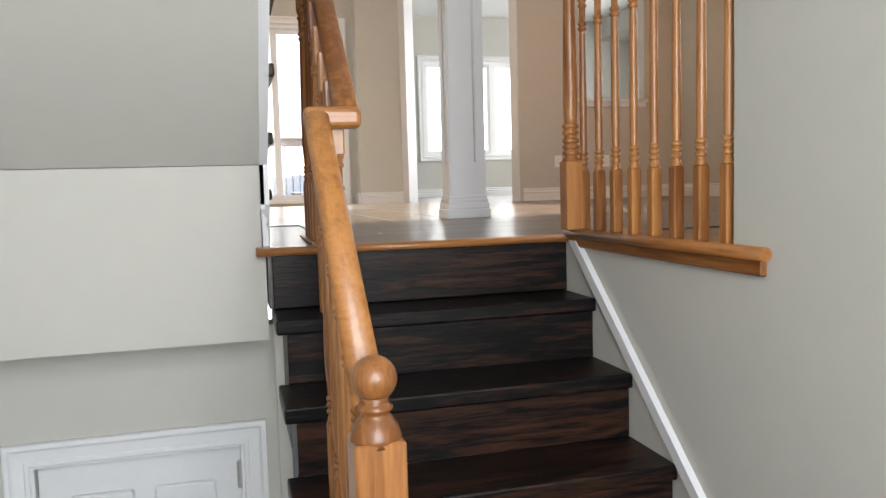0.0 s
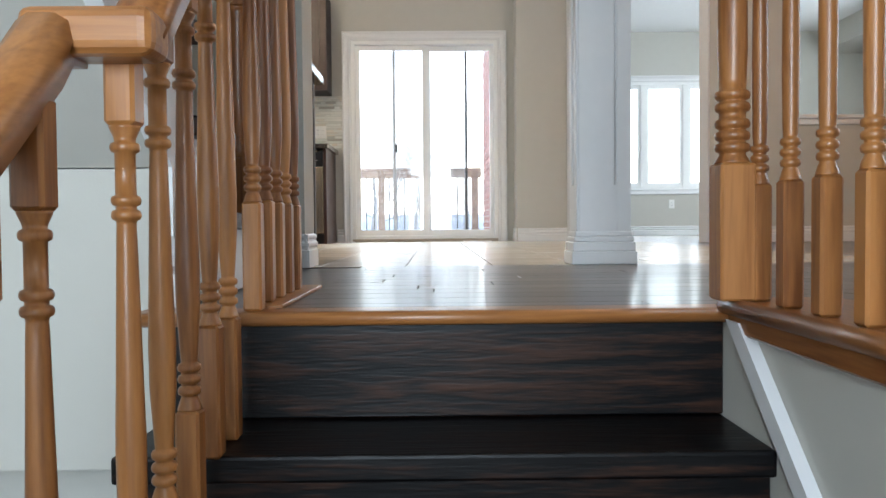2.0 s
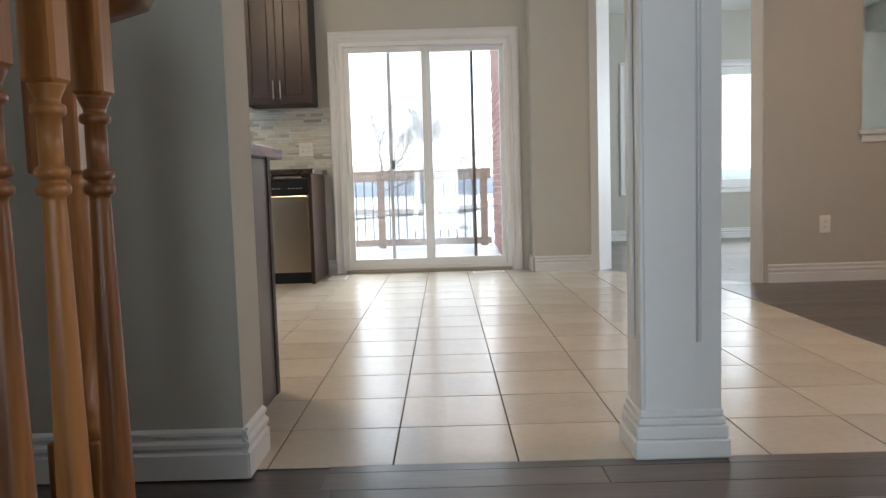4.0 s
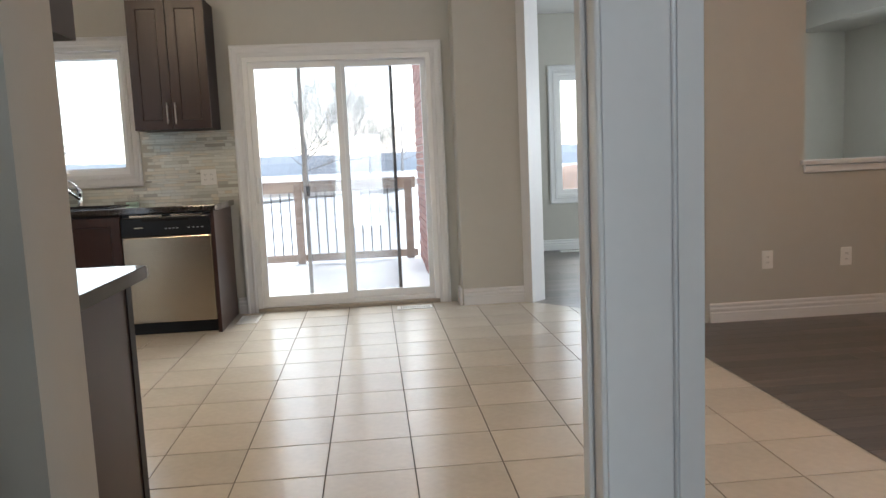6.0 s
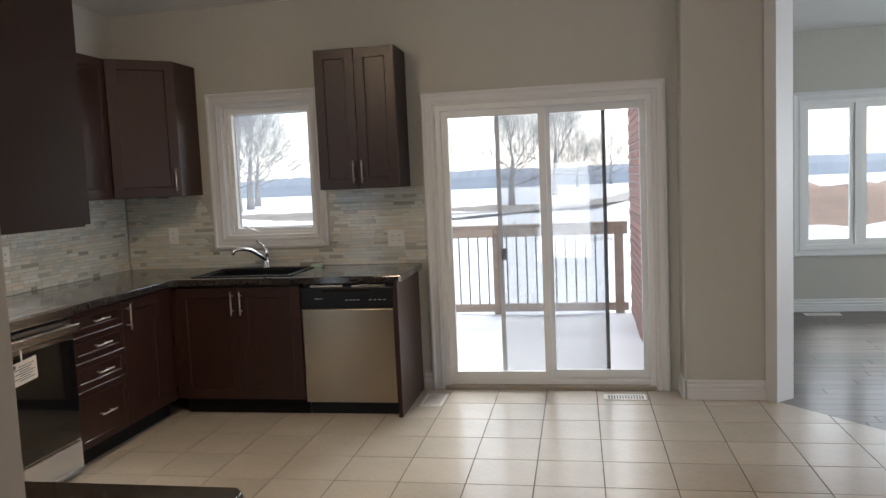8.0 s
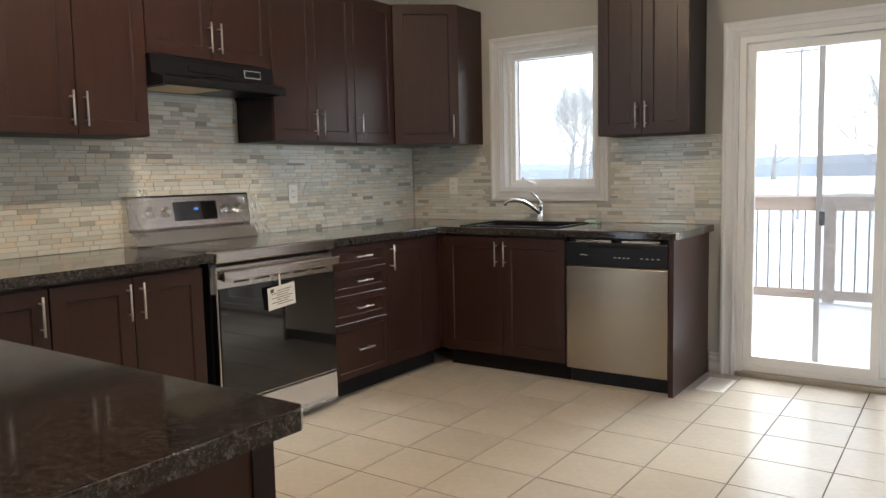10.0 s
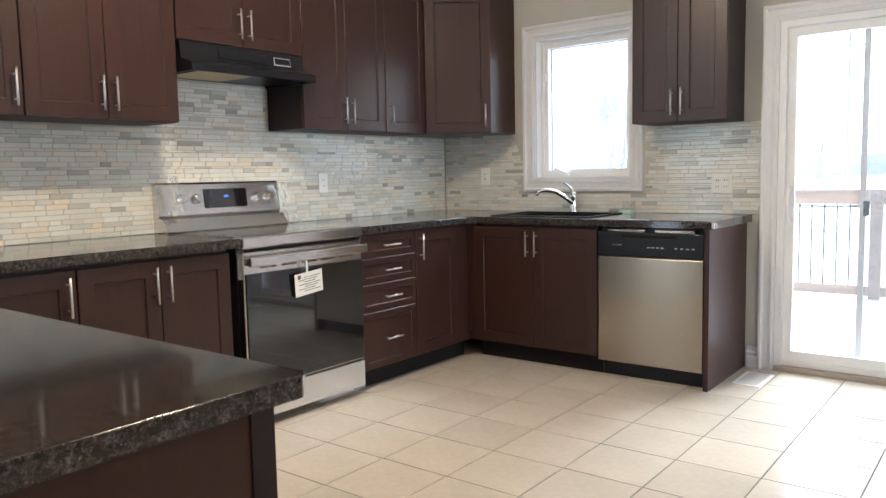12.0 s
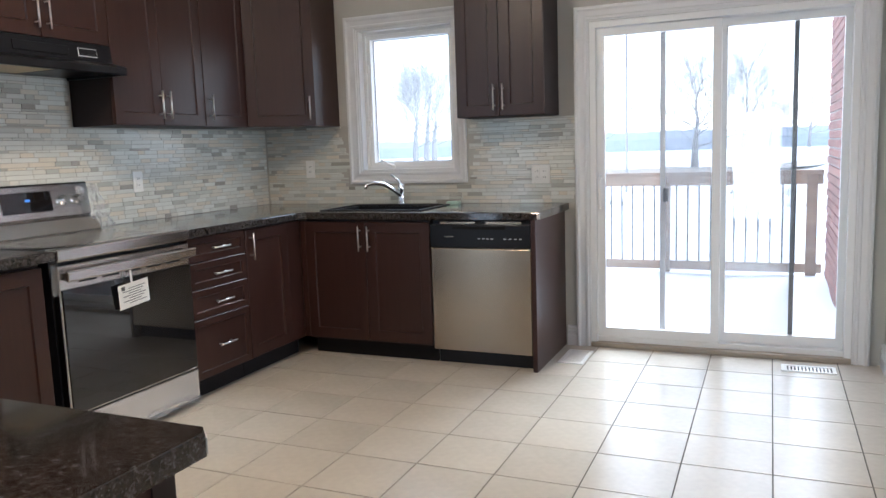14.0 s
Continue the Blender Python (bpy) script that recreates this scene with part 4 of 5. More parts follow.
part("corner_highlight", boxes(((-0.0448, -0.664, BH + 0.004), (-0.0436, -0.652, CT - 0.007)), ((-0.056, -0.6664, BH + 0.004), (-0.046, -0.6652, CT - 0.007))), EDGE, wt, "pale strip for the highlight on the bare laminate corner")


# ---- sink and faucet ----
sk = thing("sink", "black double-bowl kitchen sink set in the worktop", "sink")
part("bowl_floor", box((SX0 + 0.0005, SY0 + 0.0005, 0.70), (SX1 - 0.0005, SY1 - 0.0005, 0.71)), BLACK, sk)
for lo, hi in (((SX0 + 0.0005, SY0 + 0.0005, 0.7102), (SX0 + 0.015, SY1 - 0.0005, CT - 0.004)), ((SX1 - 0.015, SY0 + 0.0005, 0.7102), (SX1 - 0.0005, SY1 - 0.0005, CT - 0.004)),
               ((SX0 + 0.0152, SY0 + 0.0005, 0.7102), (SX1 - 0.0152, SY0 + 0.015, CT - 0.004)), ((SX0 + 0.0152, SY1 - 0.015, 0.7102), (SX1 - 0.0152, SY1 - 0.0005, CT - 0.004))):
    part("bowl_wall", box(lo, hi, 0.001), BLACK, sk)
part("divider", box((-1.13, SY0 + 0.0152, 0.7102), (-1.11, SY1 - 0.0152, 0.85), 0.004, 2), BLACK, sk)
part("rim", boxes(((SX0 - 0.02, SY0 - 0.02, CT), (SX1 + 0.02, SY0 + 0.004, CT + 0.006)), ((SX0 - 0.02, SY1 - 0.004, CT), (SX1 + 0.02, SY1 + 0.02, CT + 0.006)), ((SX0 - 0.02, SY0 + 0.004, CT), (SX0 + 0.004, SY1 - 0.004, CT + 0.006)), ((SX1 - 0.004, SY0 + 0.004, CT), (SX1 + 0.02, SY1 - 0.004, CT + 0.006))), BLACK, sk)
fc = thing("faucet", "chrome single-lever kitchen faucet", "faucet", pose(-1.14, -0.085, CT))
part("base", lathe([(0.028, 0), (0.027, 0.01), (0.022, 0.02), (0.021, 0.09), (0.024, 0.10), (0.023, 0.125), (0.012, 0.135)], 18), CHROME, fc)
part("spout", tube([(0, -0.01, 0.06), (-0.03, -0.05, 0.10), (-0.075, -0.10, 0.138), (-0.12, -0.15, 0.150), (-0.152, -0.185, 0.142), (-0.16, -0.195, 0.115)], [0.014, 0.014, 0.013, 0.012, 0.012, 0.012], 12), CHROME, fc)
part("lever", tube([(0, 0, 0.12), (-0.02, 0.01, 0.155), (-0.07, 0.0, 0.195)], [0.012, 0.008, 0.007], 10), CHROME, fc)
sd = thing("soap_dish", "small clear glass with a pale green sponge", "soap dish", pose(-0.765, -0.10, CT + 0.0))
part("dish", box((-0.04, -0.03, 0), (0.04, 0.03, 0.022), 0.006, 2), mat("pale_green_sponge", (0.55, 0.72, 0.62), 0.6), sd)
part("glass_edge", boxes(((-0.042, 0.032, 0), (0.0415, 0.036, 0.075)), ((0.042, -0.03, 0), (0.046, 0.036, 0.075))), GLASS, sd)

# ---- dishwasher ----
dw = thing("dishwasher", "stainless dishwasher with a black control panel", "dishwasher")
part("body", box((-0.691, -0.60, 0.09), (-0.1005, -0.03, 0.835)), BLACK, dw)
part("door", box((-0.690, -0.648, 0.092), (-0.101, -0.6002, 0.683), 0.006, 2), STEEL, dw, "brushed stainless door")
cp = part("control_panel", box((-0.690, -0.652, 0.686), (-0.101, -0.6002, 0.818), 0.006, 2), BLACK, dw, "black control panel")
part("logo_bar", boxes(((-0.60, -0.6535, 0.745), (-0.545, -0.652, 0.752))), STEEL, cp)
for i in range(8):
    bx = -0.40 + 0.025 * i if i < 4 else -0.25 + 0.03 * (i - 4)
    part("button", box((bx, -0.6535, 0.736), (bx + 0.015, -0.652, 0.742)), GREYALU, cp)
part("handle_slot", box((-0.55, -0.655, 0.79), (-0.24, -0.6521, 0.806), 0.001), KICK, cp)
part("bracket", boxes(((-0.63, -0.64, 0.8195), (-0.42, -0.61, 0.832)), ((-0.36, -0.64, 0.8195), (-0.15, -0.61, 0.832))), STEEL, dw, "steel fixing strip under the worktop")
part("toe_panel", box((-0.687, -0.575, 0.0), (-0.103, -0.56, 0.089)), BLACK, dw)

# ---- range (cooker) ----
RY0, RY1, RF = -2.402, -1.638, -1.55
rg = thing("electric_range", "stainless electric range with glass door in protective film", "range")
part("body", box((-2.20, RY0, 0.03), (RF - 0.045, RY1, 0.868)), BLACK, rg)
part("cooktop", box((-2.20, RY0 - 0.001, 0.8685), (RF - 0.03, RY1 + 0.001, 0.888), 0.004), BLACKGLASS, rg, "black glass cooktop")
part("front_trim", box((RF - 0.06, RY0 - 0.002, 0.836), (RF + 0.012, RY1 + 0.002, 0.892), 0.01, 3), FILMSTEEL, rg, "stainless front edge of the cooktop")
dr = part("oven_door", box((RF - 0.044, RY0 + 0.004, 0.190), (RF, RY1 - 0.004, 0.822), 0.006, 2), FILMSTEEL, rg)
part("door_glass", box((RF + 0.0005, RY0 + 0.012, 0.198), (RF + 0.006, RY1 - 0.008, 0.722), 0.002), BLACKGLASS, dr, "black reflective oven glass")
part("handle", join(box((RF + 0.030, RY0 + 0.006, 0.757), (RF + 0.052, RY1 - 0.006, 0.803), 0.008, 3), *[box((RF, y, 0.765), (RF + 0.031, y + 0.035, 0.795)) for y in (RY0 + 0.012, RY1 - 0.047)]), FILMSTEEL, dr, "wide flat steel handle")
part("handle_slots", boxes(*[((RF + 0.0002, RY0 + 0.10 + 0.125 * k, 0.742), (RF + 0.0012, RY0 + 0.19 + 0.125 * k, 0.749)) for k in range(5)]), BLACK, dr, "dark slots under the handle")
part("drawer", box((RF - 0.044, RY0 + 0.004, 0.045), (RF + 0.002, RY1 - 0.004, 0.184), 0.006, 2), FILMSTEEL, rg, "stainless storage drawer")
film = mat("clear_plastic_film", (0.85, 0.87, 0.88), 0.12, var=0.05, bump=1.0, bscale=14)
film.node_tree.nodes["Principled BSDF"].inputs["Alpha"].default_value = 0.26


def crumpled(w, h, amp, seed, n=12, taper=0.0):
    """A wrinkled sheet of film in y and z, facing +x."""
    bm = bmesh.new()
    g = [[bm.verts.new((amp * noise.noise(Vector((i * 0.55, j * 0.55, seed))) + amp * 0.6 * noise.noise(Vector((i * 1.3, j * 1.3, seed + 5))), w * i / n * (1 - taper * j / n) + 0.9 * amp * noise.noise(Vector((i, j, seed + 9))), h * j / n)) for i in range(n + 1)] for j in range(n + 1)]
    for a, b2 in zip(g, g[1:]):
        for i in range(n):
            f = bm.faces.new((a[i], a[i + 1], b2[i + 1], b2[i]))
            f.smooth = True
    return bm


part("drawer_film", crumpled(0.74, 0.135, 0.006, 2, 18), film, rg, "wrinkled clear plastic film", pose(RF + 0.009, RY0 + 0.012, 0.05))
part("drawer_film_hem", crumpled(0.34, 0.03, 0.012, 4, 10), film, rg, "", pose(RF + 0.016, RY1 - 0.36, 0.035))
part("backguard_film", crumpled(0.15, 0.23, 0.035, 6, 14, 0.75), film, rg, "wrinkled clear plastic film", pose(-2.15, RY1 - 0.03, 0.895))
part("corner_film", crumpled(0.10, 0.20, 0.032, 7, 14, 0.55), film, rg, "wrinkled clear plastic film", pose(-2.12, RY0 + 0.02, 0.97))
part("side_film", crumpled(0.035, 0.13, 0.012, 8), film, rg, "", pose(RF - 0.02, RY0 - 0.012, 0.70))
part("cooktop_film", crumpled(0.70, 0.50, 0.003, 3, 18), film, rg, "clear plastic film over the cooktop", Matrix.Translation((-1.62, RY0 + 0.03, 0.8925)) @ Matrix.Rotation(radians(-90), 4, 'Y'))
turn_guard = Matrix(((0, 1, 0, -2.235), (1, 0, 0, 0), (0, 0, 1, 0), (0, 0, 0, 1)))
part("lower_apron", prism_x([(0, 0.8885), (0.115, 0.8885), (0.118, 0.895), (0.082, 0.955), (0.05, 0.962), (0.0, 0.962)], RY0 + 0.002, RY1 - 0.002), FILMSTEEL, rg, "sloped stainless apron under the controls", turn_guard)
bg = part("backguard", prism_x([(0, 0.9625), (0.045, 0.9625), (0.055, 0.9725), (0.034, 1.126), (0.026, 1.135), (0.0, 1.136)], RY0 + 0.0, RY1 - 0.0), FILMSTEEL, rg, "stainless control backguard", Matrix(((0, 1, 0, -2.235), (1, 0, 0, 0), (0, 0, 1, 0), (0, 0, 0, 1))))
tilt = math.degrees(math.atan2(0.03, 0.225))


def on_guard(y, z, out=0.0):
    return pose(-2.235 + 0.06 - (z - 0.93) * 0.1333 + 0.001 + out, y, z, 0, 90 - tilt, 0)


part("display", box((-0.05, -0.135, 0), (0.05, 0.135, 0.003)), BLACKGLASS, rg, "dark clock display", on_guard(-2.0, 1.05))
part("display_digits", boxes(((-0.008, -0.014, 0.0), (0.004, 0.014, 0.0008))), lamp_glow("blue_display", (0.1, 0.35, 1.0), 0.2, (0.02, 0.02, 0.03)), rg, "blue lit display digits", on_guard(-2.0, 1.058, 0.0035))
for y in (-2.272, -2.182, -1.798, -1.713):
    k = part("knob", lathe([(0.027, 0), (0.026, 0.006), (0.021, 0.010), (0.019, 0.028), (0.016, 0.031)], 18), FILMSTEEL, rg, "round stainless knob", on_guard(y, 1.05))
tg = thing("paper_tag", "white printed paper tag hanging on the oven handle", "paper tag", pose(RF + 0.024, -2.035, 0.645, 3, -5, 90))
part("sheet", box((-0.088, -0.0006, -0.055), (0.088, 0.0006, 0.055)), PAPER, tg)
part("string_tab", box((-0.012, -0.001, 0.0551), (-0.002, 0.001, 0.135)), PAPER, tg)
part("print_lines", boxes(*[((-0.03 - 0.035 * (i % 2), -0.0016, 0.03 - 0.011 * i), (0.07 - 0.015 * (i % 3), -0.0008, 0.033 - 0.011 * i)) for i in range(7)], ((-0.07, -0.0016, 0.028), (-0.05, -0.0008, 0.046))), INK, tg)

# ---- range hood ----
hd = thing("range_hood", "black under-cabinet range hood", "range hood")
HZ = UZ + 0.383
turn = Matrix(((0, 1, 0, 0), (1, 0, 0, 0), (0, 0, 1, 0), (0, 0, 0, 1)))
part("canopy", prism_x([(-2.249, HZ), (-1.945, HZ), (-1.935, HZ - 0.084), (-1.935, HZ - 0.134), (-2.249, HZ - 0.134)], RY0 + 0.004, RY1 - 0.006), BLACK, hd, "", turn)
part("visor", prism_x([(-1.9345, HZ - 0.085), (-1.862, HZ - 0.104), (-1.850, HZ - 0.110), (-1.847, HZ - 0.115), (-1.847, HZ - 0.143), (-1.851, HZ - 0.147), (-1.868, HZ - 0.147), (-1.876, HZ - 0.137), (-1.9345, HZ - 0.134)], RY0 + 0.002, RY1 - 0.004), BLACK, hd, "black projecting visor lip", turn)
for ya, yb in ((RY0 + 0.004, RY0 + 0.016), (RY1 - 0.018, RY1 - 0.006)):
    part("side_skirt", prism_x([(-2.249, HZ - 0.1343), (-1.94, HZ - 0.1343), (-1.882, HZ - 0.1375), (-1.882, HZ - 0.147), (-2.249, HZ - 0.147)], ya, yb), BLACK, hd, "", turn)
lean = pose(-1.940, 0, HZ - 0.045, 0, -6.8, 0)
vent = part("vent_panel", box((-0.003, -2.19, -0.022), (0.0045, -1.90, 0.022), 0.002), BLACK, hd, "flat black vent panel", lean)
switch = part("switch_plate", box((-0.003, -1.845, -0.02), (0.003, -1.735, 0.02), 0.001), PLASTIC, hd, "switch plate with a bright rim", lean)
part("switch_face", box((0.0031, -1.841, -0.016), (0.0042, -1.739, 0.016)), BLACK, switch)
for ya in (-1.832, -1.800, -1.768):
    part("rocker", box((0.0043, ya, -0.008), (0.0075, ya + 0.022, 0.009), 0.001), BLACK, switch)
part("switch_print", boxes(*[((0.0043, -1.828 + 0.032 * k, -0.0135), (0.0048, -1.815 + 0.032 * k, -0.0105)) for k in range(3)]), DARKALU, switch)
FILTER = mat("greasy_filter_mesh", (0.62, 0.52, 0.34), 0.45, 0.35, bump=0.6, bscale=200)
filt = part("filter", box((-2.185, -2.33, HZ - 0.1405), (-1.90, -2.00, HZ - 0.1372)), FILTER, hd, "yellowed metal grease filter")
part("filter_rim", boxes(((-2.191, -2.336, HZ - 0.1418), (-1.894, -2.3302, HZ - 0.1372)), ((-2.191, -1.9998, HZ - 0.1418), (-1.894, -1.994, HZ - 0.1372)), ((-2.191, -2.3302, HZ - 0.1418), (-2.1852, -1.9998, HZ - 0.1372)), ((-1.8998, -2.3302, HZ - 0.1418), (-1.894, -1.9998, HZ - 0.1372))), DARKALU, filt)


# ---- outlets, vents ----
def plate(name, label, m, w=0.075, h=0.118, n=1):
    p = thing(name, label, "outlet", m)
    part("cover", box((-w / 2, -0.007, -h / 2), (w / 2, -0.0005, h / 2), 0.003, 2), PLASTIC, p)
    for i in range(n):
        cx = (i - (n - 1) / 2) * 0.047
        part("insert", box((cx - 0.017, -0.0095, -0.034), (cx + 0.017, -0.0071, 0.034), 0.001), PLASTIC, p)
        for dx in (-0.006, 0.006):
            for z in (-0.018, 0.018):
                part("slot", box((cx + dx - 0.0015, -0.0102, z - 0.005), (cx + dx + 0.0015, -0.0096, z + 0.005)), INK, p)
    return p


plate("wall_outlet", "white wall outlet on the dining wall", pose(3.515, -1.30, 0.39))
plate("wall_outlet", "white wall outlet on the dining wall", pose(4.05, -1.30, 0.385))
plate("wall_outlet", "white outlet on the mosaic backsplash", pose(-1.872, -0.012, 1.128), 0.072)
plate("wall_switch", "white double switch and outlet plate on the backsplash", pose(-0.215, -0.012, 1.065), 0.118, 0.118, 2)
plate("wall_outlet", "white outlet on the mosaic backsplash", pose(-2.238, -1.248, 1.112, 0, 0, 90), 0.072)
plate("wall_outlet", "white outlet on the mosaic backsplash", pose(-2.238, -3.185, 1.122, 0, 0, 90), 0.072)
plate("wall_outlet", "white wall outlet under the window", pose(4.07, 2.83, 0.42))
th = thing("wall_panel", "white plastic chime cover on the hall wall", "wall panel", pose(0.165, -4.60, 1.240))
part("cover", box((-0.10, -0.03, -0.042), (0.10, -0.0005, 0.042), 0.006, 2), PLASTIC, th)
part("grille", boxes(*[((-0.09 + 0.045 * i, -0.0312, -0.03), (-0.06 + 0.045 * i, -0.0301, -0.026)) for i in range(4)]), GREYALU, th)


def vent(label, x, y, w, d):
    v = thing("floor_vent", label, "floor vent", pose(x, y, 0.0))
    part("frame", boxes(((0, 0, 0), (w, 0.018, 0.006)), ((0, d - 0.018, 0), (w, d, 0.006)), ((0, 0.018, 0), (0.018, d - 0.018, 0.006)), ((w - 0.018, 0.018, 0), (w, d - 0.018, 0.006))), PLASTIC, v)
    part("backing", box((0.018, 0.018, 0.0002), (w - 0.018, d - 0.018, 0.001)), KICK, v)
    n = max(6, int((w if w > d else d) / 0.02))
    for i in range(n):
        if w > d:
            x0 = 0.018 + (w - 0.036) * i / n
            part("slat", box((x0, 0.018, 0.001), (x0 + 0.010, d - 0.018, 0.005)), PLASTIC, v)
        else:
            y0 = 0.018 + (d - 0.036) * i / n
            part("slat", box((0.018, y0, 0.001), (w - 0.018, y0 + 0.010, 0.005)), PLASTIC, v)
    return v


vent("white floor vent before the patio door", 1.155, -0.245, 0.265, 0.125)
vent("white floor vent beside the end panel", -0.02, -0.425, 0.145, 0.29)
vent("white floor vent in the family room", 3.15, 2.60, 0.32, 0.115)

# ---- ceiling lamps ----
for nm, x, y, lab in (("ceiling_light", -0.75, -2.8, "warm glass ceiling lamp over the kitchen"), ("ceiling_light", 3.8, -4.0, "warm glass ceiling lamp over the dining room")):
    cl = thing(nm, lab, "ceiling lamp", pose(x, y, CZ))
    part("base", lathe([(0.15, -0.03), (0.16, -0.012), (0.16, -0.0005)], 24), NICKEL, cl)
    part("shade", lathe([(0.02, -0.12), (0.08, -0.112), (0.13, -0.08), (0.148, -0.0305)], 24), GLOW if x < 1 else GLOW2, cl)

# ---- outdoors ----
GZ = -2.0


def ground_bm():
    bm = bmesh.new()
    xs = [-600, -300, -150, -80, -50] + [-40 + 2 * i for i in range(41)] + [50, 80, 150, 300, 600]
    ys = [-300, -100, -30, -10, 3.2] + [5 + 2 * i for i in range(40)] + [95, 120, 160, 220, 300, 420, 600]
    g = []
    for y in ys:
        row = []
        for x in xs:
            z = GZ
            if 4 < y < 90 and abs(x) < 45:
                z += 0.5 * noise.noise(Vector((x * 0.09, y * 0.09, 0))) + 0.14 * noise.noise(Vector((x * 0.4, y * 0.4, 3)))
            row.append(bm.verts.new((x, y, z)))
        g.append(row)
    for a, b in zip(g, g[1:]):
        for i in range(len(xs) - 1):
            f = bm.faces.new((a[i], a[i + 1], b[i + 1], b[i]))
            f.smooth = True
    return bm


structure("ground", ground_bm(), SNOW, "snow-covered field")
dk = thing("deck", "wooden deck covered in fresh snow", "deck")
part("boards", box((-2.6, 0.23, -0.30), (1.62, 3.12, -0.10)), DECKWOOD, dk)
for px in (-2.5, -0.5, 1.5):
    part("support_post", box((px, 2.9, GZ - 0.5), (px + 0.14, 3.04, -0.3001), 0.004), DECKWOOD, dk)


def snow_sheet():
    bm = bmesh.new()
    nx, ny = 34, 24
    g = []
    for j in range(ny + 1):
        row = []
        for i in range(nx + 1):
            x, y = -2.6 + 4.22 * i / nx, 0.24 + 2.88 * j / ny
            edge = min(1, (3.12 - y) / 0.12, (x + 2.6) / 0.12 + 0.0)
            z = -0.0995 + max(0, edge) * (0.075 + 0.05 * noise.noise(Vector((x * 1.3, y * 1.3, 2))))
            row.append(bm.verts.new((x, y, z)))
        g.append(row)
    for a, b in zip(g, g[1:]):
        for i in range(nx):
            f = bm.faces.new((a[i], a[i + 1], b[i + 1], b[i]))
            f.smooth = True
    return bm


tagged(part("snow_layer", snow_sheet(), SNOW), "uneven snow lying on the deck", "snow", kind="stuff")
dr2 = thing("deck_railing", "weathered wooden deck railing with thin metal balusters", "railing")
DY = 3.05
part("top_rail", box((-2.6, DY - 0.07, 0.90), (1.52, DY + 0.07, 0.94), 0.004), DECKWOOD, dr2)
part("upper_rail", box((-2.6, DY - 0.02, 0.81), (1.52, DY + 0.02, 0.8995), 0.004), DECKWOOD, dr2)
part("lower_rail", box((-2.6, DY - 0.02, 0.0), (1.52, DY + 0.02, 0.085), 0.004), DECKWOOD, dr2)
for px in (-2.55, 0.15, 1.43):
    part("post", box((px - 0.045, DY - 0.045, -0.1), (px + 0.045, DY + 0.045, 0.8999), 0.004), DECKWOOD, dr2)
bal = tube([(0, 0, 0.07), (0, 0, 0.82)], 0.008, 6)
bme = bpy.data.meshes.new("baluster")
bal.to_mesh(bme)
bal.free()
bme.materials.append(DARKALU)
for i in range(38):
    ob = new("baluster", bme)
    ob.parent = dr2
    ob.matrix_basis = pose(-2.45 + i * 0.104, DY, 0)

# brick side wall of the family room
bw = tagged(part("brick_wall", boxes(((1.555, 0.2201, GZ), (2.0199, 3.04, CZ + 0.4))), MORTAR), "red brick outer wall beside the deck", "brick wall", kind="structure")
bk = bpy.data.meshes.new("brick")
b = box((-0.012, -0.105, -0.03), (0.012, 0.105, 0.03), 0.004)
b.to_mesh(bk)
b.free()
bk.materials.append(BRICK)
for r in range(34):
    for i in range(13):
        y = 0.34 + i * 0.222 + (0.11 if r % 2 else 0)
        if y > 2.95:
            continue
        o = new("brick", bk)
        o.parent = bw
        o.matrix_basis = pose(1.553, y, -0.05 + r * 0.072)


def tree(x, y, h, seed):
    """Bare winter tree: tapered trunk and branching limbs."""
    rnd = random.Random(seed)
    t = thing("bare_tree", "bare leafless deciduous tree in the snow", "tree", pose(x, y, GZ - 0.2), "bare trees")
    trunk = tube([(0, 0, 0), (0.03 * h * 0.1, 0, h * 0.2), (0.02 * h, 0.01 * h, h * 0.42)], [h * 0.034, h * 0.024, h * 0.014], 10)
    part("trunk", trunk, BARK, t)
    verts, faces = [], []

    def limb(p, d, ln, r, depth):
        pts = [p]
        dd = d.copy()
        for s in range(3):
            dd = (dd + Vector((rnd.uniform(-.18, .18), rnd.uniform(-.18, .18), rnd.uniform(-.02, .16)))).normalized()
            pts.append(pts[-1] + dd * ln / 3)
        base = len(verts)
        for i, q in enumerate(pts):
            rr = r * (1 - 0.2 * i)
            u = dd.cross(Vector((0.3, 0.5, 0.8))).normalized()
            w2 = dd.cross(u)
            for k in range(3):
                a = 2.094 * k
                verts.append(q + rr * (math.cos(a) * u + math.sin(a) * w2))
        for i in range(3):
            for k in range(3):
                a, b2 = base + i * 3 + k, base + i * 3 + (k + 1) % 3
                faces.append((a, b2, b2 + 3, a + 3))
        if depth == 0:
            return
        for s in range(rnd.randint(3, 4)):
            q = pts[rnd.choice((1, 2, 3, 3))]
            nd = (dd + Vector((rnd.uniform(-.8, .8), rnd.uniform(-.8, .8), rnd.uniform(-.4, .5)))).normalized()
            limb(q, nd, ln * rnd.uniform(0.6, 0.86), r * 0.56, depth - 1)

    for s in range(8):
        a = s * 2.4 + rnd.uniform(-.3, .3)
        d = Vector((math.cos(a) * 0.9, math.sin(a) * 0.9, 0.22 + 0.11 * s)).normalized()
        limb(Vector((0.02 * h * min(1, s / 3), 0, h * (0.20 + 0.03 * s))), d, h * (0.31 - 0.014 * s), h * 0.0066, 5)
    limb(Vector((0.02 * h, 0.01 * h, h * 0.42)), Vector((0, 0, 1)), h * 0.25, h * 0.010, 5)
    me = bpy.data.meshes.new("crown")
    me.from_pydata([tuple(v) for v in verts], [], faces)
    me.materials.append(BARK)
    ob = new("crown", me)
    ob.parent = t
    return t


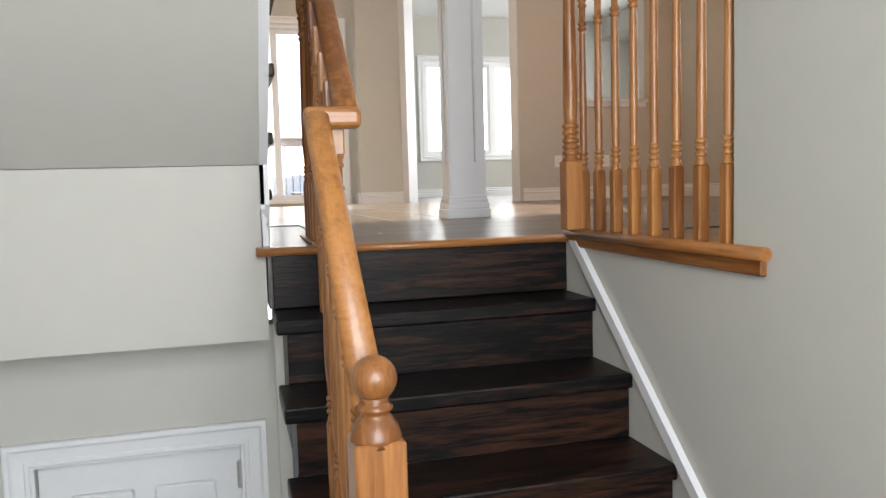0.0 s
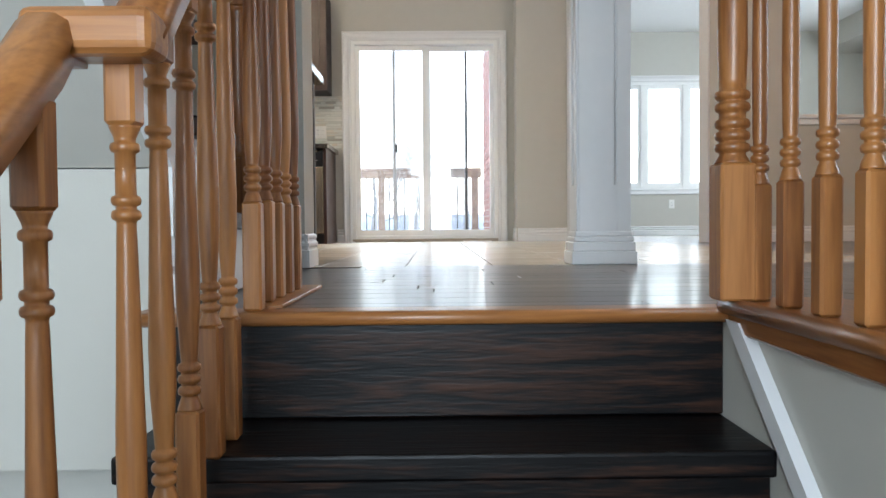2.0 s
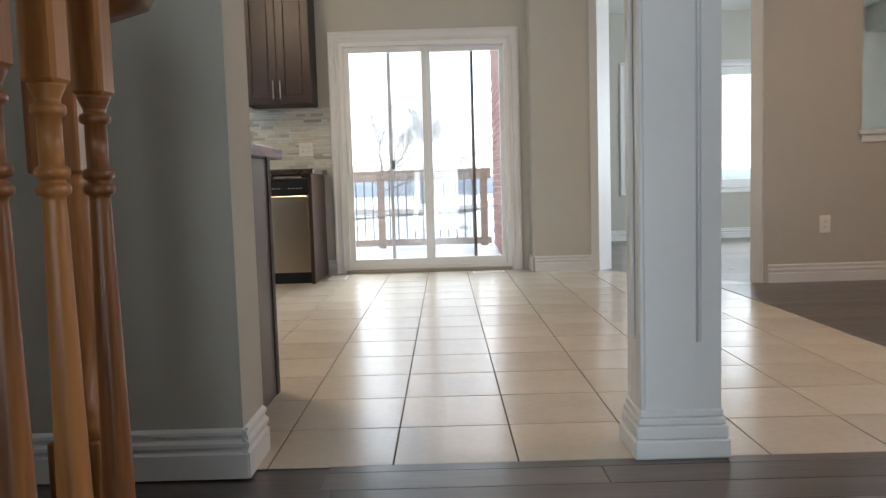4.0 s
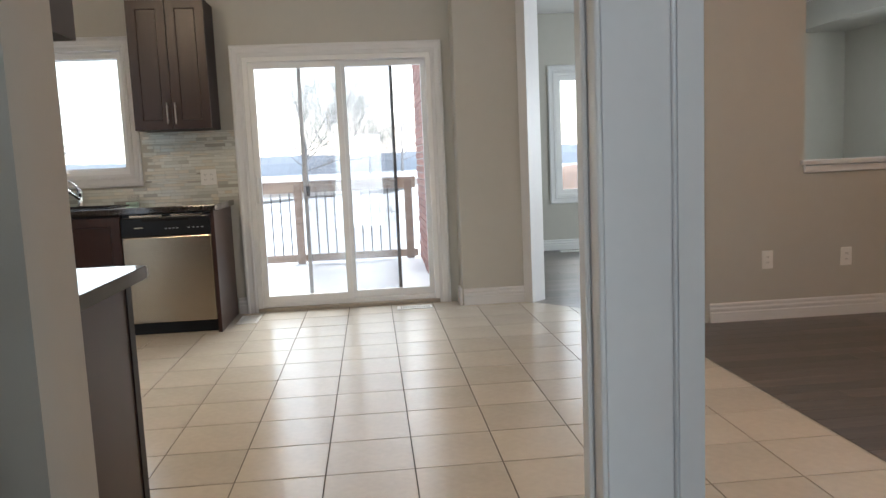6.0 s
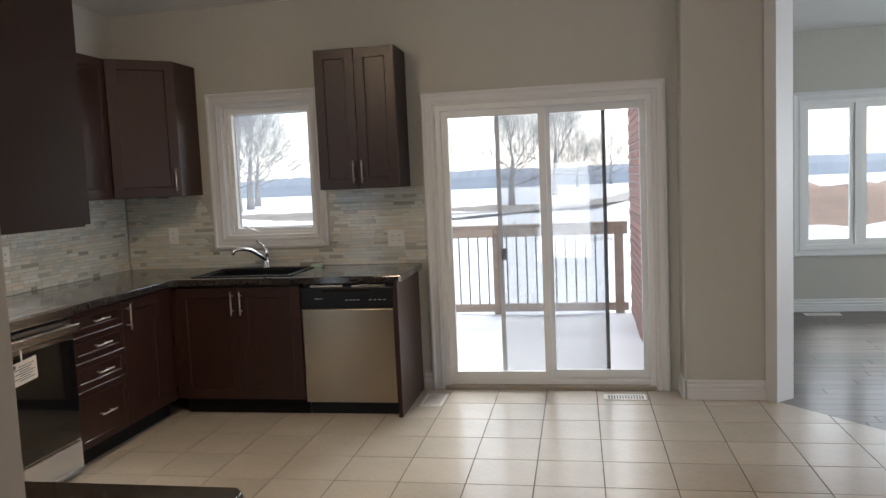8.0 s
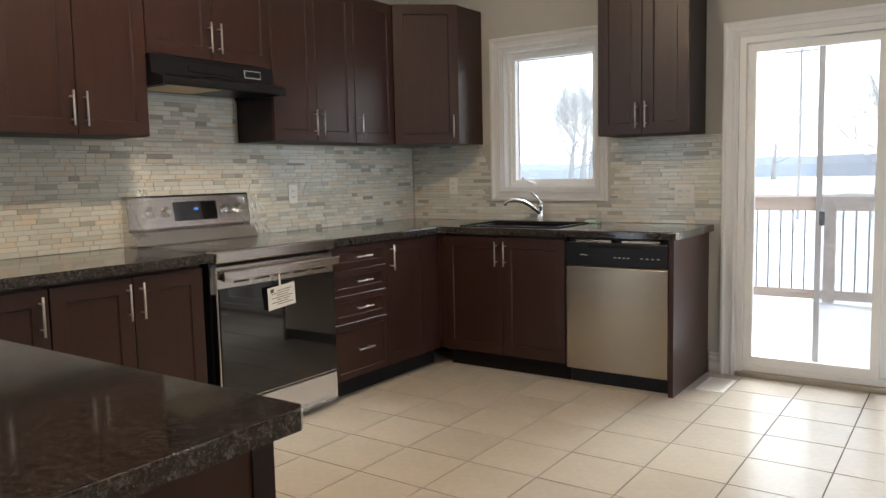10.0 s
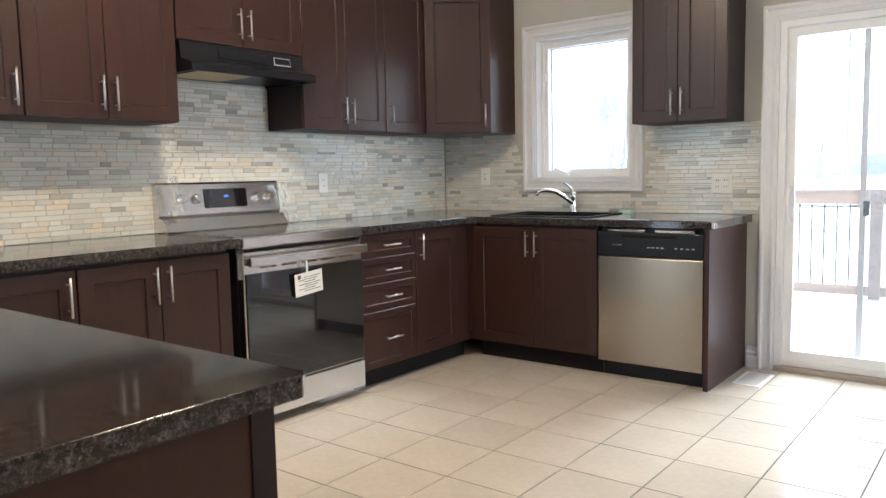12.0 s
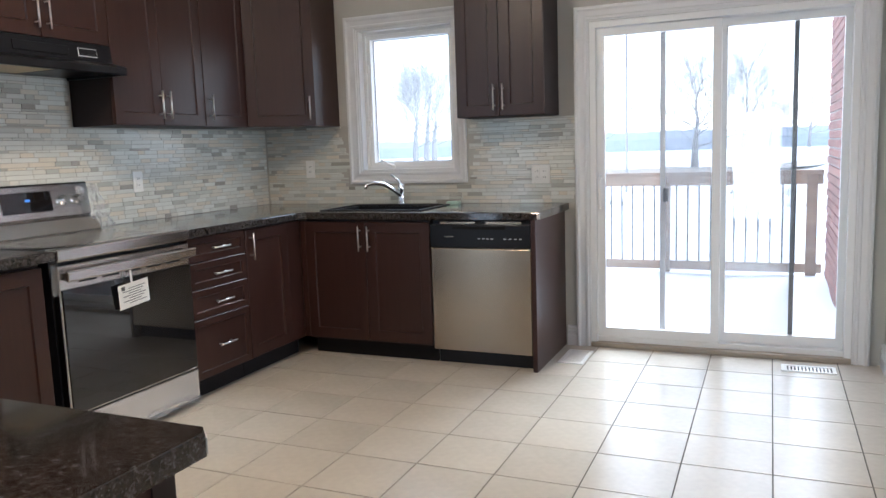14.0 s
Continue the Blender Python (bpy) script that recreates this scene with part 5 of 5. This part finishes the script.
for x, y, h, s in ((-6.2, 79, 13.5, 1), (-3.0, 130, 18.5, 2), (1.0, 205, 16, 6), (11.5, 248, 19, 7), (-50, 104, 18, 3), (-53, 115, 20.5, 4), (-60, 134, 20, 5), (-41, 205, 22, 8)):
    tree(x, y, h, s)


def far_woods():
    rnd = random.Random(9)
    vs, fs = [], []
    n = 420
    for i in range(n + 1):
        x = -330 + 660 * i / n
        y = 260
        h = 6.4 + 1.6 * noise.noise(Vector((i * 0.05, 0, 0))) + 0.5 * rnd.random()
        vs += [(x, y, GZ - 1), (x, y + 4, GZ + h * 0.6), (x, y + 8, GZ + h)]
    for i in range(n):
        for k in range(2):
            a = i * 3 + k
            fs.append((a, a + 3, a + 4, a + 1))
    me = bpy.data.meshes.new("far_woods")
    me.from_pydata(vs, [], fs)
    # distance haze is put into the base colour as pale blue-grey
    me.materials.append(mat("haze_tinted_woods", (0.50, 0.53, 0.58), 0.95, var=0.15, scale=0.1))
    return tagged(new("far_woods", me), "winter woods along the horizon, blue-grey haze in their colour", "woods", kind="stuff")


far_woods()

pole = thing("utility_pole", "thin weathered utility pole standing in the snow field", "utility pole", pose(-7.39, 45, GZ - 0.3))
part("shaft", tube([(0, 0, 0), (0.03, 0, 5), (0.02, 0, 11)], [0.10, 0.085, 0.07], 10), BARK, pole)
part("crossarm", box((-0.9, -0.05, 10.2), (0.9, 0.05, 10.32), 0.01), BARK, pole)


def earth_bank(name, x0, x1, y, h, label, material):
    bm = bmesh.new()
    g = []
    for j in range(7):
        row = []
        for i in range(61):
            x = x0 + (x1 - x0) * i / 60
            v = j / 6
            z = GZ - 0.1 + h * math.sin(math.pi * min(1, v * 0.62)) * (0.8 + 0.35 * noise.noise(Vector((x * 0.35, j * 0.5, 4)))) * min(1, i / 6, (60 - i) / 6)
            row.append(bm.verts.new((x, y + v * 9, z)))
        g.append(row)
    for a, b2 in zip(g, g[1:]):
        for i in range(60):
            f = bm.faces.new((a[i], a[i + 1], b2[i + 1], b2[i]))
            f.smooth = True
    return tagged(part(name, bm, material), label, "bank", kind="structure")


EARTH = mat("bare_reddish_earth", (0.34, 0.19, 0.12), 0.95, var=0.45, scale=0.9, bump=1.0, bscale=2)
earth_bank("earth_bank", 5, 60, 40, 2.7, "bare reddish earth bank in the snow", EARTH)
earth_bank("snow_bank", 4, 40, 24, 0.9, "ploughed snow bank", SNOW)
earth_bank("field_strip", -40, 2, 70, 0.7, "strip of dark scrub along the field", mat("scrub", (0.26, 0.21, 0.17), 0.95, var=0.4, scale=0.8))

rv = [(-14, 62), (-4, 68), (3, 82), (8, 100), (12, 125), (14, 160)]
bm = bmesh.new()
prev = None
for k, (x, y) in enumerate(rv):
    pair = (bm.verts.new((x - 2.6, y, GZ + 0.35)), bm.verts.new((x + 2.6, y - 1.5, GZ + 0.35)))
    if prev:
        bm.faces.new((prev[0], prev[1], pair[1], pair[0]))
    prev = pair
tagged(part("road", bm, mat("slushy_road", (0.33, 0.29, 0.25), 0.8, var=0.25, scale=0.6)), "slushy brown country road through the snow", "road", kind="structure")

car = thing("parked_car", "small teal car on the snowy road", "car", pose(9.5, 104.0, GZ + 0.36, 0, 0, 70))
TEAL = mat("teal_car_paint", (0.06, 0.22, 0.23), 0.3, coat=0.6)
part("body", box((-2.0, -0.85, 0.3), (2.0, 0.85, 0.85), 0.15, 3), TEAL, car)
part("cabin", box((-1.2, -0.72, 0.8501), (1.0, 0.72, 1.4), 0.2, 3), BLACKGLASS, car)
for wx in (-1.25, 1.25):
    for wy in (-0.86, 0.72):
        wheel = part("wheel", tube([(0, 0, 0), (0, 0.16, 0)], 0.31, 18), BLACK, car, "", pose(wx, wy, 0.31))
        part("rim", tube([(0, -0.005, 0), (0, 0.165, 0)], 0.18, 14), STEEL, wheel)


def scrub_clumps():
    """Dry weed stalks poking through the snow, too many to count."""
    rnd = random.Random(17)
    vs, fs = [], []
    for k in range(70):
        y = rnd.uniform(34, 85)
        x = rnd.uniform(-0.45, 0.30) * y + rnd.uniform(-3, 3)
        z = GZ + 0.5 * noise.noise(Vector((x * 0.09, y * 0.09, 0)))
        for q in range(rnd.randint(10, 26)):
            px, py = x + rnd.gauss(0, 0.5), y + rnd.gauss(0, 0.5)
            h, t = rnd.uniform(0.15, 0.5), rnd.uniform(0.01, 0.03)
            dx, dy = rnd.gauss(0, 0.15), rnd.gauss(0, 0.15)
            n = len(vs)
            vs.extend([(px - t, py, z - 0.1), (px + t, py, z - 0.1), (px, py + t, z - 0.1), (px + dx, py + dy, z + h)])
            fs.extend([(n, n + 1, n + 3), (n + 1, n + 2, n + 3), (n + 2, n, n + 3)])
    me = bpy.data.meshes.new("dry_weeds")
    me.from_pydata(vs, [], fs)
    me.materials.append(mat("dry_weeds", (0.22, 0.17, 0.12), 0.9, var=0.4, scale=2))
    return tagged(new("dry_weeds", me), "dry brown weed stalks poking through the snow", "weeds", kind="stuff")


scrub_clumps()

# ---- pieces: mosaic, floor tiles, planks ----
def mosaic_mat(name, by_piece):
    """Stone and glass strips: each strip its own pale grey, green-grey or beige, some glassy, some honed."""
    m = mat(name, (0.72, 0.72, 0.66), 0.12, var=0.1, scale=14, coat=0.75)
    nt = m.node_tree
    b = nt.nodes["Principled BSDF"]
    if by_piece:
        pick = nt.nodes.new("ShaderNodeObjectInfo").outputs["Random"]
    else:
        pick = nt.nodes.new("ShaderNodeNewGeometry").outputs["Random Per Island"]
    tone = nt.nodes.new("ShaderNodeValToRGB")
    e = tone.color_ramp.elements
    e[0].position, e[0].color = 0.0, (0.37, 0.35, 0.31, 1)
    e[1].position, e[1].color = 1.0, (0.74, 0.67, 0.55, 1)
    for pos, c in ((0.12, (0.56, 0.57, 0.52)), (0.3, (0.68, 0.69, 0.64)), (0.62, (0.73, 0.74, 0.69)), (0.85, (0.70, 0.66, 0.57))):
        e.new(pos).color = (*c, 1)
    nt.links.new(pick, tone.inputs[0])
    grain = nt.nodes.new("ShaderNodeMix")
    grain.data_type, grain.blend_type = 'RGBA', 'MULTIPLY'
    grain.inputs["Factor"].default_value = 0.35
    ramp = [n for n in nt.nodes if n.type == 'VALTORGB' and n is not tone][0]
    ramp.color_ramp.elements[0].color, ramp.color_ramp.elements[1].color = (0.72, 0.72, 0.70, 1), (1, 1, 1, 1)
    nt.links.new(tone.outputs[0], grain.inputs[6])
    nt.links.new(ramp.outputs[0], grain.inputs[7])
    nt.links.new(grain.outputs[2], b.inputs["Base Color"])
    scramble = nt.nodes.new("ShaderNodeMath")
    scramble.operation = 'MULTIPLY'
    scramble.inputs[1].default_value = 37.0
    fold = nt.nodes.new("ShaderNodeMath")
    fold.operation = 'FRACT'
    nt.links.new(pick, scramble.inputs[0])
    nt.links.new(scramble.outputs[0], fold.inputs[0])
    gloss = nt.nodes.new("ShaderNodeMapRange")
    gloss.inputs[3].default_value, gloss.inputs[4].default_value = 0.05, 0.36
    nt.links.new(fold.outputs[0], gloss.inputs[0])
    nt.links.new(gloss.outputs[0], b.inputs["Roughness"])
    return m


MOSAIC = mosaic_mat("stone_glass_mosaic", True)
MOSAIC2 = mosaic_mat("stone_glass_mosaic_far", False)
GROUTW = mat("pale_grout", (0.46, 0.44, 0.39), 0.9, var=0.05)


def mosaic(u0, u1, z0, z1, seed, holes=()):
    """Rows of narrow strips of uneven length: (u, width, z, height)."""
    rnd = random.Random(seed)
    out = []
    z = z0
    while z < z1 - 0.006:
        h = min(rnd.choice((0.0125, 0.0235, 0.0235, 0.0235)), z1 - z)
        u = u0 - rnd.uniform(0, 0.1)
        while u < u1:
            w = rnd.choice((0.05, 0.075, 0.1, 0.1, 0.15))
            a, b = max(u, u0), min(u + w, u1)
            if b - a > 0.008 and not any(a < q[1] and b > q[0] and z < q[3] and z + h > q[2] for q in holes):
                out.append((a, b - 0.0016, z, z + h - 0.0016))
            u += w
        z += h
    return out


bs_w = tagged(part("backsplash", box((-2.2499, -3.575, CT + 0.001), (-2.243, -0.0001, UZ)), GROUTW), "pale stone and glass mosaic backsplash behind the range", "backsplash", kind="structure")
bs_h = tagged(part("backsplash", box((-2.2499, RY0 + 0.003, UZ + 0.0003), (-2.243, RY1 - 0.02, HZ - 0.135)), GROUTW), "pale stone and glass mosaic under the hood", "backsplash", kind="structure")
bs_n = tagged(part("backsplash", boxes(((-2.2427, -0.007, CT + 0.001), (-1.5535, -0.0002, UZ)), ((-1.5535, -0.007, CT + 0.001), (-0.6965, -0.0002, 1.0195)), ((-0.6965, -0.007, CT + 0.001), (-0.001, -0.0002, UZ))), GROUTW), "pale stone and glass mosaic backsplash under the window", "backsplash", kind="structure")


def strip_mesh(rows, to_world, name, parent, d=0.0025):
    rnd = random.Random(3)
    vs, fs = [], []
    for a, b2, z0, z1 in rows:
        k = len(vs)
        o = d + rnd.uniform(-0.0008, 0.0008)
        e = 0.0009
        vs += [to_world(a, 0, z0), to_world(b2, 0, z0), to_world(b2, 0, z1), to_world(a, 0, z1), to_world(a + e, o, z0 + e), to_world(b2 - e, o, z0 + e), to_world(b2 - e, o, z1 - e), to_world(a + e, o, z1 - e)]
        fs += [(k + 4, k + 5, k + 6, k + 7), (k, k + 1, k + 5, k + 4), (k + 1, k + 2, k + 6, k + 5), (k + 2, k + 3, k + 7, k + 6), (k + 3, k, k + 4, k + 7)]
    me = bpy.data.meshes.new(name)
    me.from_pydata(vs, [], fs)
    me.materials.append(MOSAIC2)
    ob = new(name, me)
    ob.parent = parent
    ob["kind"] = "stuff"
    return ob


west_rows = mosaic(-3.575, -0.012, CT + 0.002, UZ - 0.001, 5)
near = [r for r in west_rows if -2.38 < r[0] and r[1] < -0.62][:300]
strip_mesh([r for r in west_rows if r not in near], lambda u, o, z: (-2.243 + o, u, z), "mosaic_strips", bs_w)
strip_mesh(mosaic(RY0 + 0.004, RY1 - 0.021, UZ + 0.001, HZ - 0.136, 6), lambda u, o, z: (-2.243 + o, u, z), "mosaic_strips", bs_h)
nr = mosaic(-2.23, -0.002, CT + 0.002, UZ - 0.001, 7, [(-1.555, -0.695, 1.018, 2)])
strip_mesh(nr, lambda u, o, z: (u, -0.007 - o, z), "mosaic_strips", bs_n)


def strip_piece(w, h):
    """One mosaic strip, face towards +x, with eased edges."""
    bm = bmesh.new()
    e, o = 0.0009, 0.0025
    back = [bm.verts.new(p) for p in ((0, 0, 0), (0, w, 0), (0, w, h), (0, 0, h))]
    front = [bm.verts.new(p) for p in ((o, e, e), (o, w - e, e), (o, w - e, h - e), (o, e, h - e))]
    bm.faces.new(front)
    for k in range(4):
        bm.faces.new((back[k], back[(k + 1) % 4], front[(k + 1) % 4], front[k]))
    bmesh.ops.recalc_face_normals(bm, faces=bm.faces[:])
    return bm


MR = random.Random(31)
for a, b2, z0, z1 in near:
    wd, ht = round(b2 - a, 3), round(z1 - z0, 4)
    o = new("mosaic_strip", shared(("mosaic_strip", wd, ht), lambda: strip_piece(wd, ht), MOSAIC))
    o.parent = bs_w
    o.matrix_basis = pose(-2.2430 + MR.uniform(-0.0006, 0.0006), a, z0, 0, MR.uniform(-0.4, 0.4), MR.uniform(-0.4, 0.4))


def clip_poly(poly, keep):
    """Cut a convex outline by lines (px, py, nx, ny), keeping the side the normal points to."""
    for px, py, nx, ny in keep:
        out = []
        for i in range(len(poly)):
            a, b2 = poly[i], poly[(i + 1) % len(poly)]
            da = (a[0] - px) * nx + (a[1] - py) * ny
            db = (b2[0] - px) * nx + (b2[1] - py) * ny
            if da >= 0:
                out.append(a)
            if (da >= 0) != (db >= 0):
                k = da / (da - db)
                out.append((a[0] + (b2[0] - a[0]) * k, a[1] + (b2[1] - a[1]) * k))
        poly = out
        if len(poly) < 3:
            return []
    return poly


TS = 0.326
TR = random.Random(21)
for i in range(-10, 8):
    for j in range(0, 15):
        x0, y0 = 0.785 + TS * i, -4.568 + TS * j
        q = clip_poly([(x0 + 0.0022, y0 + 0.0029), (x0 + TS - 0.0022, y0 + 0.0029), (x0 + TS - 0.0022, y0 + TS - 0.0029), (x0 + 0.0022, y0 + TS - 0.0029)],
                      [(-2.25, 0, 1, 0), (0, -4.55, 0, 1), (0, -0.001, 0, -1), (2.16, -0.2, -nv.x, -nv.y)] + ([(2.748, 0, -1, 0)] if y0 < -1.4 else []))
        if len(q) < 3 or (x0 + TS < -1.75) or (y0 > -0.55 and x0 + TS < -0.1):
            continue
        cx, cy = x0 + TS / 2, y0 + TS / 2
        bm = prism([(a - cx, b2 - cy) for a, b2 in q], -0.0035, 0.0)
        es = [e for e in bm.edges if e.verts[0].co.z > -0.001 and e.verts[1].co.z > -0.001]
        bmesh.ops.bevel(bm, geom=es, offset=0.0007, segments=1, affect='EDGES')
        part("tile", bm, TILE, floor_tiles, "", pose(cx, cy, 0, TR.uniform(-0.1, 0.1), TR.uniform(-0.1, 0.1)))


def planks(parent, x0, x1, y0, y1, pw, seed, keep=(), joints=None):
    """Boards along x in rows pw wide; joints: an end joint known for a row."""
    rnd = random.Random(seed)
    y, row = y0, 0
    while y < y1 - 0.01:
        x = x0 - rnd.uniform(0, 0.9)
        if joints and row in joints:
            x = joints[row] - (1.1 if joints[row] - 1.1 < x0 else 2.2)
        row += 1
        while x < x1:
            ln = 1.1 if joints and row - 1 in joints and x < x0 else rnd.uniform(0.75, 1.35)
            a, b2 = max(x, x0), min(x + ln, x1)
            q = clip_poly([(a + 0.001, y + 0.0005), (b2 - 0.001, y + 0.0005), (b2 - 0.001, min(y + pw, y1) - 0.0005), (a + 0.001, min(y + pw, y1) - 0.0005)], keep) if b2 - a > 0.03 else []
            if len(q) > 2:
                cx, cy = (a + b2) / 2, y + pw / 2
                bm = prism([(u - cx, v - cy) for u, v in q], -0.006, 0.0)
                es = [e for e in bm.edges if e.verts[0].co.z > -0.001 and e.verts[1].co.z > -0.001]
                bmesh.ops.bevel(bm, geom=es, offset=0.0012, segments=1, affect='EDGES')
                part("plank", bm, PLANK, parent, "", pose(cx, cy, 0))
            x += ln
        y += pw


planks(floor_hall, 0.62, 4.85, -6.054, -4.5505, 0.112, 11, [(0, NOSE_Y + 0.051, 0, 1)], {4: 0.855, 5: 1.045, 6: 0.755, 7: 1.14, 8: 0.77, 11: 0.65})
planks(floor_hall, 2.752, 4.85, -4.55, -1.302, 0.112, 12)
planks(floor_family, 2.16, 6.7, -1.3, 2.83, 0.112, 13, [(2.16, -0.2, nv.x, nv.y)])
